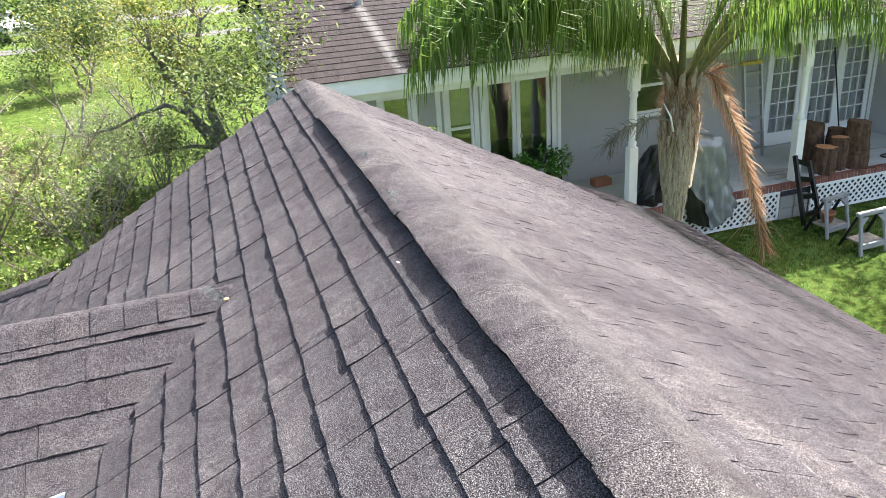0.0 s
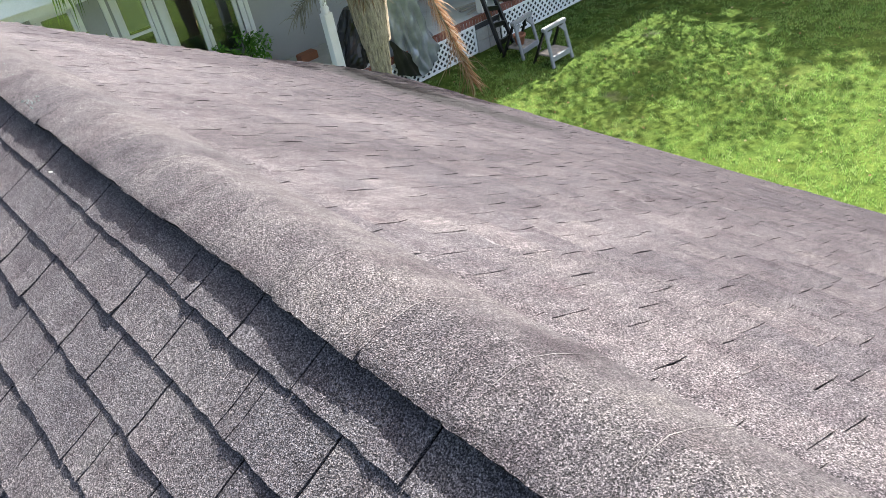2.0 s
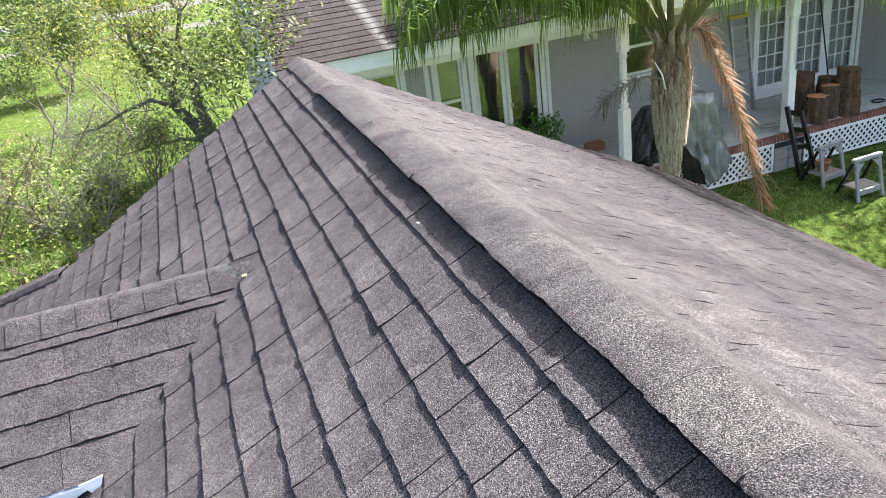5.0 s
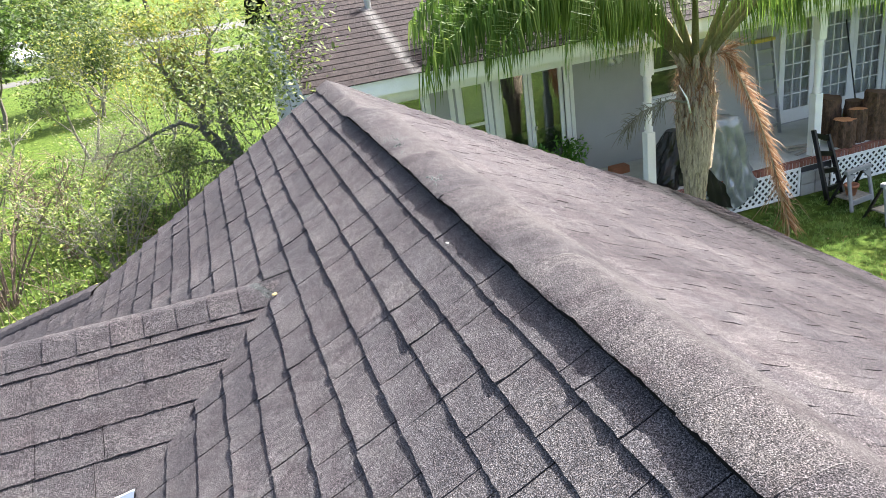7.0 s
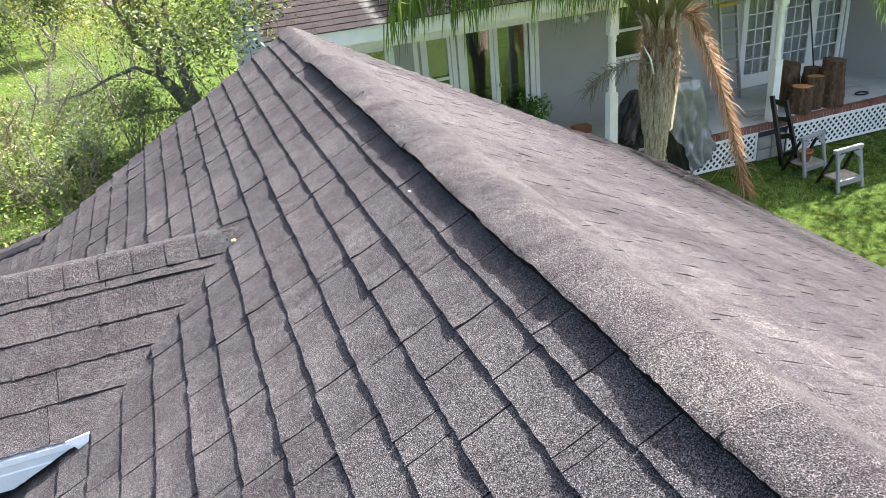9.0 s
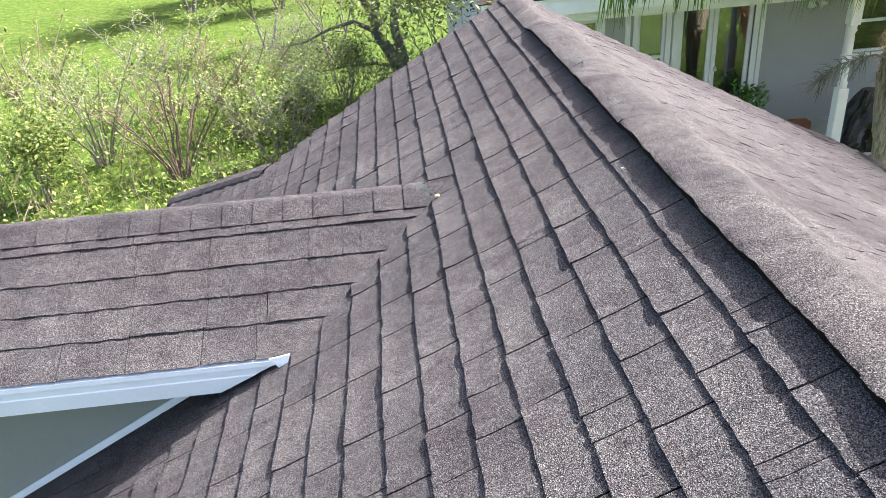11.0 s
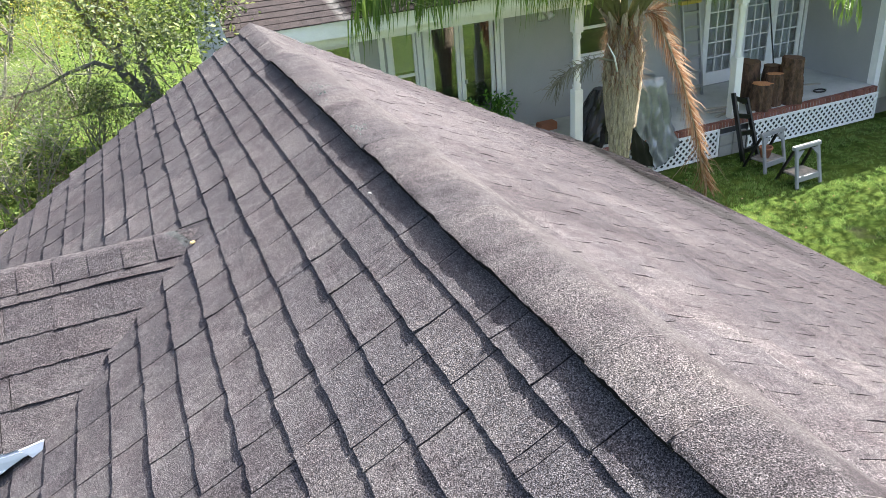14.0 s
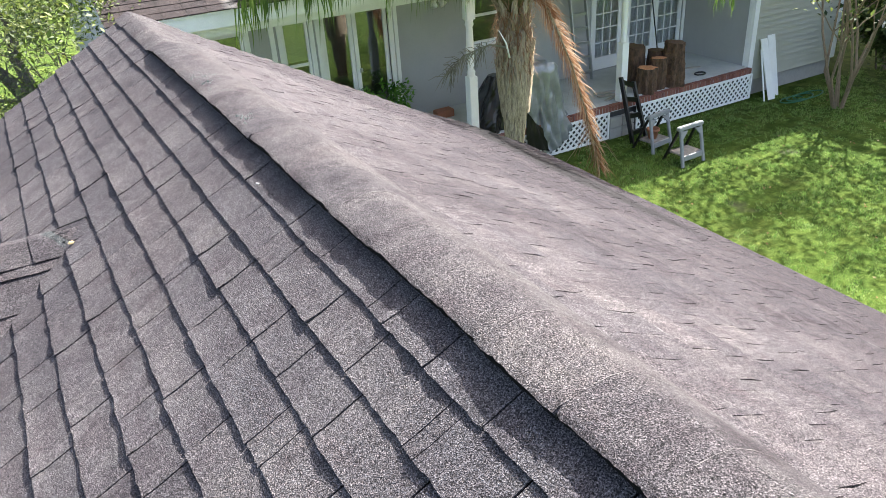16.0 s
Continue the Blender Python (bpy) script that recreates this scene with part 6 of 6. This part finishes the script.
woody("bush", "dense dark green bush low behind the roof edge", -3.0, 16.4, 1.2, 0.9, 142, LEAF_DARK, 4600, 0.07, 7, TWIG_BROWN, 0.03, 0.05, clump=0.28)
woody("tree", "leafy green tree with a dark trunk by the house end", 0.20, 11.4, 5.0, 0.9, 13, LEAF_GREEN, 5200, 0.075, 1, girth=0.08, bare=0.66, clump=0.36)
woody("tree", "leaning tree with bare grey twigs and thin leaves", -2.6, 22.6, 4.4, 1.0, 17, LEAF_YELLOW, 3600, 0.079, 3, TWIG, girth=0.08, clump=0.42)
BROWN_CANES, PALE_CANES = "sparse bush of long brown stems fanning out, few fresh leaves", "sparse bush of pale bare stems with a few leaves"
for x, y, height, lean, stems, leaves, seed, bark, label in (
        (-5.1, 14.4, 2.5, 0.75, 15, 1100, 19, TWIG_BROWN, BROWN_CANES), (-4.2, 16.3, 2.5, 0.6, 13, 1500, 23, TWIG_BROWN, BROWN_CANES),
        (-6.9, 15.6, 2.6, 0.7, 13, 1700, 29, TWIG, PALE_CANES), (-8.9, 17.6, 2.7, 0.7, 13, 2000, 30, TWIG_BROWN, BROWN_CANES),
        (-6.2, 18.6, 2.6, 0.6, 11, 1700, 33, TWIG, PALE_CANES), (-3.2, 14.3, 1.9, 0.6, 12, 2200, 34, TWIG, PALE_CANES)):
    fan_bush(x, y, height, lean, stems, leaves, seed, bark, label)
woody("tree", "leafy dark tree between the lawns", -5.2, 33.0, 4.6, 0.95, 144, LEAF_DARK, 4200, 0.17, 2, girth=0.13, bare=0.25, clump=0.6)
woody("tree", "slender leafy tree beyond the bushes", -4.8, 25.5, 4.2, 0.9, 143, LEAF_GREEN, 5200, 0.10, 2, TWIG, girth=0.09, bare=0.3, clump=0.40)
woody("bush", "low leafy bush at the edge of the lawn", -7.4, 13.8, 1.8, 0.9, 31, LEAF_BUSH, 3000, 0.09, 6, TWIG, 0.03, 0.1, clump=0.26)
woody("bush", "dense dark bush close behind the roof edge", -2.0, 17.8, 2.2, 0.9, 37, LEAF_GREEN, 3000, 0.07, 6, TWIG, 0.04, 0.1, clump=0.26)
woody("bush", "dry grey twiggy bush with moss", -3.2, 18.6, 2.3, 1.0, 41, LEAF_DRY, 6400, 0.05, 7, TWIG, 0.035, 0.1, clump=0.30)
woody("bush", "bright low bush in front of the house end", 1.05, 9.6, 3.15, 0.2, 43, LEAF_BUSH, 700, 0.07, 2, TWIG, 0.03, 0.82, clump=0.14)
woody("tree", "many stemmed small tree with white blossom by the house corner", 12.95, 9.15, 7.2, 0.45, 47, LEAF_GREEN, 4000, 0.12, 9, TWIG_TAN, 0.05, 0.11, extra=(PETAL, 120, 0.07, "white blossom"), clump=0.34)
woody("bush", "leafy green bush behind the blossoming tree", 15.9, 11.6, 2.6, 0.8, 48, LEAF_GREEN, 4200, 0.09, 6, TWIG_TAN, 0.04, 0.08, clump=0.34)
woody("tree", "broad dark tree shading the lawn", 18.9, 9.3, 8.4, 0.95, 53, LEAF_DARK, 24000, 0.42, 1, girth=0.26, clump=0.9)
woody("tree", "broad dark tree over the lawn's edge", 19.3, 7.0, 8.0, 0.95, 57, LEAF_DARK, 22000, 0.42, 1, girth=0.24, clump=0.9)
woody("tree", "broad dark tree beyond the house corner", 18.2, 12.0, 8.4, 0.95, 59, LEAF_DARK, 24000, 0.42, 1, girth=0.24, clump=0.9)
woody("tree", "broad dark tree at the side of the lawn", 18.0, 14.2, 8.6, 0.95, 60, LEAF_DARK, 12000, 0.40, 1, girth=0.24, clump=0.9)
woody("bush", "dark shaded bush at the edge of the lawn", 15.1, 8.9, 1.9, 0.9, 62, LEAF_DARK, 6500, 0.12, 6, girth=0.04, bare=0.03, clump=0.36)
woody("bush", "dark hedge bush under the trees", 15.9, 10.2, 1.8, 0.9, 61, LEAF_DARK, 3600, 0.13, 5, girth=0.04, bare=0.05, clump=0.34)
for i in range(9):
    woody("tree", "tall leafy tree at the far edge of the lawns", -34 + i * 7.2, 84 + (i * 37 % 11), 9.5, 0.9, 70 + i, LEAF_DARK if i % 3 else LEAF_BUSH, 2600, 0.75, 1, girth=0.3, clump=1.1, group="far trees")
woody("bush", "far bush by the drive", -13.5, 52, 2.4, 0.9, 91, LEAF_DARK, 1600, 0.3, 5, girth=0.05, bare=0.05, clump=0.5)
woody("bush", "far bush by the parked cars", -4.6, 58, 3.0, 0.9, 92, LEAF_BUSH, 1800, 0.32, 5, girth=0.05, bare=0.05, clump=0.6)


def undergrowth():
    """Weeds, saplings and dry canes that fill the ground between the bushes; two meshes."""
    r = random.Random(88)
    leaves, canes = Geo(), Geo()
    for _ in range(2300):
        x, y = r.uniform(-13, 0.2), r.uniform(9.0, 19.5)
        thick = noise.noise(Vector((x * 0.45, y * 0.45, 3))) - 0.035 * (y - 13)
        if thick < -0.14:
            continue
        h = r.uniform(0.05, 0.75) * (1.0 + 0.8 * max(0, thick))
        top = Vector((x + r.gauss(0, 0.15), y + r.gauss(0, 0.15), h))
        if r.random() < 0.4:
            e = top + Vector((r.gauss(0, 0.3), r.gauss(0, 0.3), r.uniform(0.1, 0.7)))
            w = r.uniform(0.005, 0.011)
            canes.tube([(x, y, -0.02), top, e], [w, w * 0.8, w * 0.4], 4, False)
        for _ in range(r.randrange(6, 13)):
            leaf(leaves, top + Vector((r.gauss(0, 0.13), r.gauss(0, 0.13), r.gauss(0, 0.10))), r.uniform(0.04, 0.11), r, 0.6)
    bush = thing("undergrowth", "tangled yellow green weeds and dry canes under the bushes", "weeds", kind="stuff")
    part("leaf_mass", leaves, LEAF_WEED, bush)
    part("dry_canes", canes, TWIG_BROWN, bush, "thin dry brown canes")


undergrowth()

woody("bush", "dense green bush beside the gnarled trunk", -0.55, 14.6, 2.3, 0.9, 38, LEAF_GREEN, 5200, 0.06, 6, TWIG, 0.04, 0.1, clump=0.26)
woody("tree", "dark leafy tree before the parked cars", -9.0, 34, 6.0, 0.95, 93, LEAF_DARK, 5200, 0.22, 2, girth=0.16, clump=0.7)
woody("tree", "leafy tree at the edge of the drive", -5.6, 38, 5.6, 0.95, 94, LEAF_GREEN, 4600, 0.22, 2, girth=0.16, clump=0.7)
strip("patio", "grey concrete pad beside the house end", [(0.2, 19.5), (3.2, 19.5)], 5.0, CONCRETE)
strip("driveway", "pale concrete drive across the far lawn", [(-60, 44), (-20, 50), (-8, 50.5), (4, 49), (40, 46)], 2.6, DRIVE)
strip("road", "grey asphalt street beyond the lawns", [(-120, 66), (0, 66), (120, 66)], 7.0, ASPHALT)


def vehicle(name, label, x, y, turn, paint):
    """A parked pickup: cab, bed, bonnet, glass and wheels."""
    car = thing(name, label, "car", (x, y, 0))
    car.rotation_euler = (0, 0, radians(turn))
    side = [(-2.6, 0.45), (2.55, 0.45), (2.6, 0.95), (1.2, 1.08), (0.45, 1.75), (-0.9, 1.78), (-1.05, 1.1), (-2.6, 1.08)]
    g = Geo()
    n = len(side)
    g.v = [(px, -0.92 if pz < 1.3 else -0.72, pz) for px, pz in side] + [(px, 0.92 if pz < 1.3 else 0.72, pz) for px, pz in side]
    g.f = [tuple(range(n)), tuple(range(2 * n - 1, n - 1, -1))] + [(i, n + i, n + (i + 1) % n, (i + 1) % n) for i in range(n)]
    part("body", g, paint, car, bevel=0.04)
    part("windscreen", Geo().add([(1.12, -0.74, 1.13), (1.12, 0.74, 1.13), (0.52, 0.64, 1.70), (0.52, -0.64, 1.70)], [(0, 1, 2, 3)]), CAR_DARK, car)
    for s in (-1, 1):
        part("side_window", Geo().add([(0.95, s * 0.885, 1.16), (-0.85, s * 0.885, 1.16), (-0.8, s * 0.755, 1.66), (0.42, s * 0.755, 1.66)], [(0, 1, 2, 3)]), CAR_DARK, car)
        part("headlight", Geo().span((2.56, s * 0.62 - 0.14, 0.72), (2.62, s * 0.62 + 0.14, 0.9)), METAL_WHITE, car, bevel=0.02)
        for px in (-1.65, 1.65):
            wheel = part("wheel", Geo().tube([(px, s * 0.70, 0.36), (px, s * 0.93, 0.36)], [0.36, 0.36], 20), BLACK, car)
            part("rim", Geo().tube([(px, s * 0.90, 0.36), (px, s * 0.945, 0.36)], [0.2, 0.18], 14), STEEL, wheel)
    part("grille", Geo().span((2.565, -0.42, 0.6), (2.61, 0.42, 0.88)), CAR_DARK, car, bevel=0.015)
    part("bumper", Geo().span((2.55, -0.9, 0.4), (2.7, 0.9, 0.56)), STEEL, car, bevel=0.03)
    return car


vehicle("pickup", "white pickup parked across the street", -8.3, 63.5, -70, CAR_WHITE)
vehicle("car", "pale grey car parked beyond the drive", -12.6, 58.0, -60, plain("pale grey car paint", (0.36, 0.37, 0.39), 0.3, vary=0.03, bump=0.0))


# ---- grass ----
def grass_blades():
    """Tufts over the parts of the lawn that lie near; one mesh."""
    r = random.Random(3)
    g = Geo()

    def tuft(x, y, h, n):
        for _ in range(n):
            a = r.uniform(0, 6.28)
            p = Vector((x + r.gauss(0, 0.02), y + r.gauss(0, 0.02), 0))
            t = Vector((math.cos(a), math.sin(a), 0)) * 0.0065
            e = p + Vector((r.gauss(0, 0.4), r.gauss(0, 0.4), 1)) * h * r.uniform(0.5, 1.2)
            g.add([p - t, p + t, e], [(0, 1, 2)])

    for _ in range(42000):
        x, y = r.uniform(3.2, 17), r.uniform(-1.0, 10.5)
        clump = noise.noise(Vector((x * 3.1, y * 3.1, 5))) + 0.6 * noise.noise(Vector((x * 0.6, y * 0.6, 5)))
        if clump > -0.22:
            tuft(x, y, 0.026 + 0.05 * max(0, clump), 5)
    for _ in range(9000):
        x, y = r.uniform(-13, 1), r.uniform(9, 26)
        tuft(x, y, 0.07 + 0.06 * max(0, noise.noise(Vector((x * 0.7, y * 0.7, 2)))), 4)
    thing("grass", "short uneven green grass blades", "grass", geo=g, mat=GRASS_BLADE, kind="stuff")
    g = Geo()
    for _ in range(220):
        x, y = r.uniform(4, 15), r.uniform(1, 10)
        leaf(g, Vector((x, y, 0.03)), 0.05, r, 0.6)
    thing("fallen_leaves", "dry fallen leaves scattered on the lawn", "leaves", geo=g, mat=LEAF_DEAD, kind="stuff")


grass_blades()


# ---- shingles, piece by piece ----
ridge_pieces()
lichen(-0.035, 4.04, 0.10, 90, 3)
lichen(-0.052, 3.34, 0.035, 22, 4)
hip_caps()
cross_gable()
left_pieces()
right_pieces()
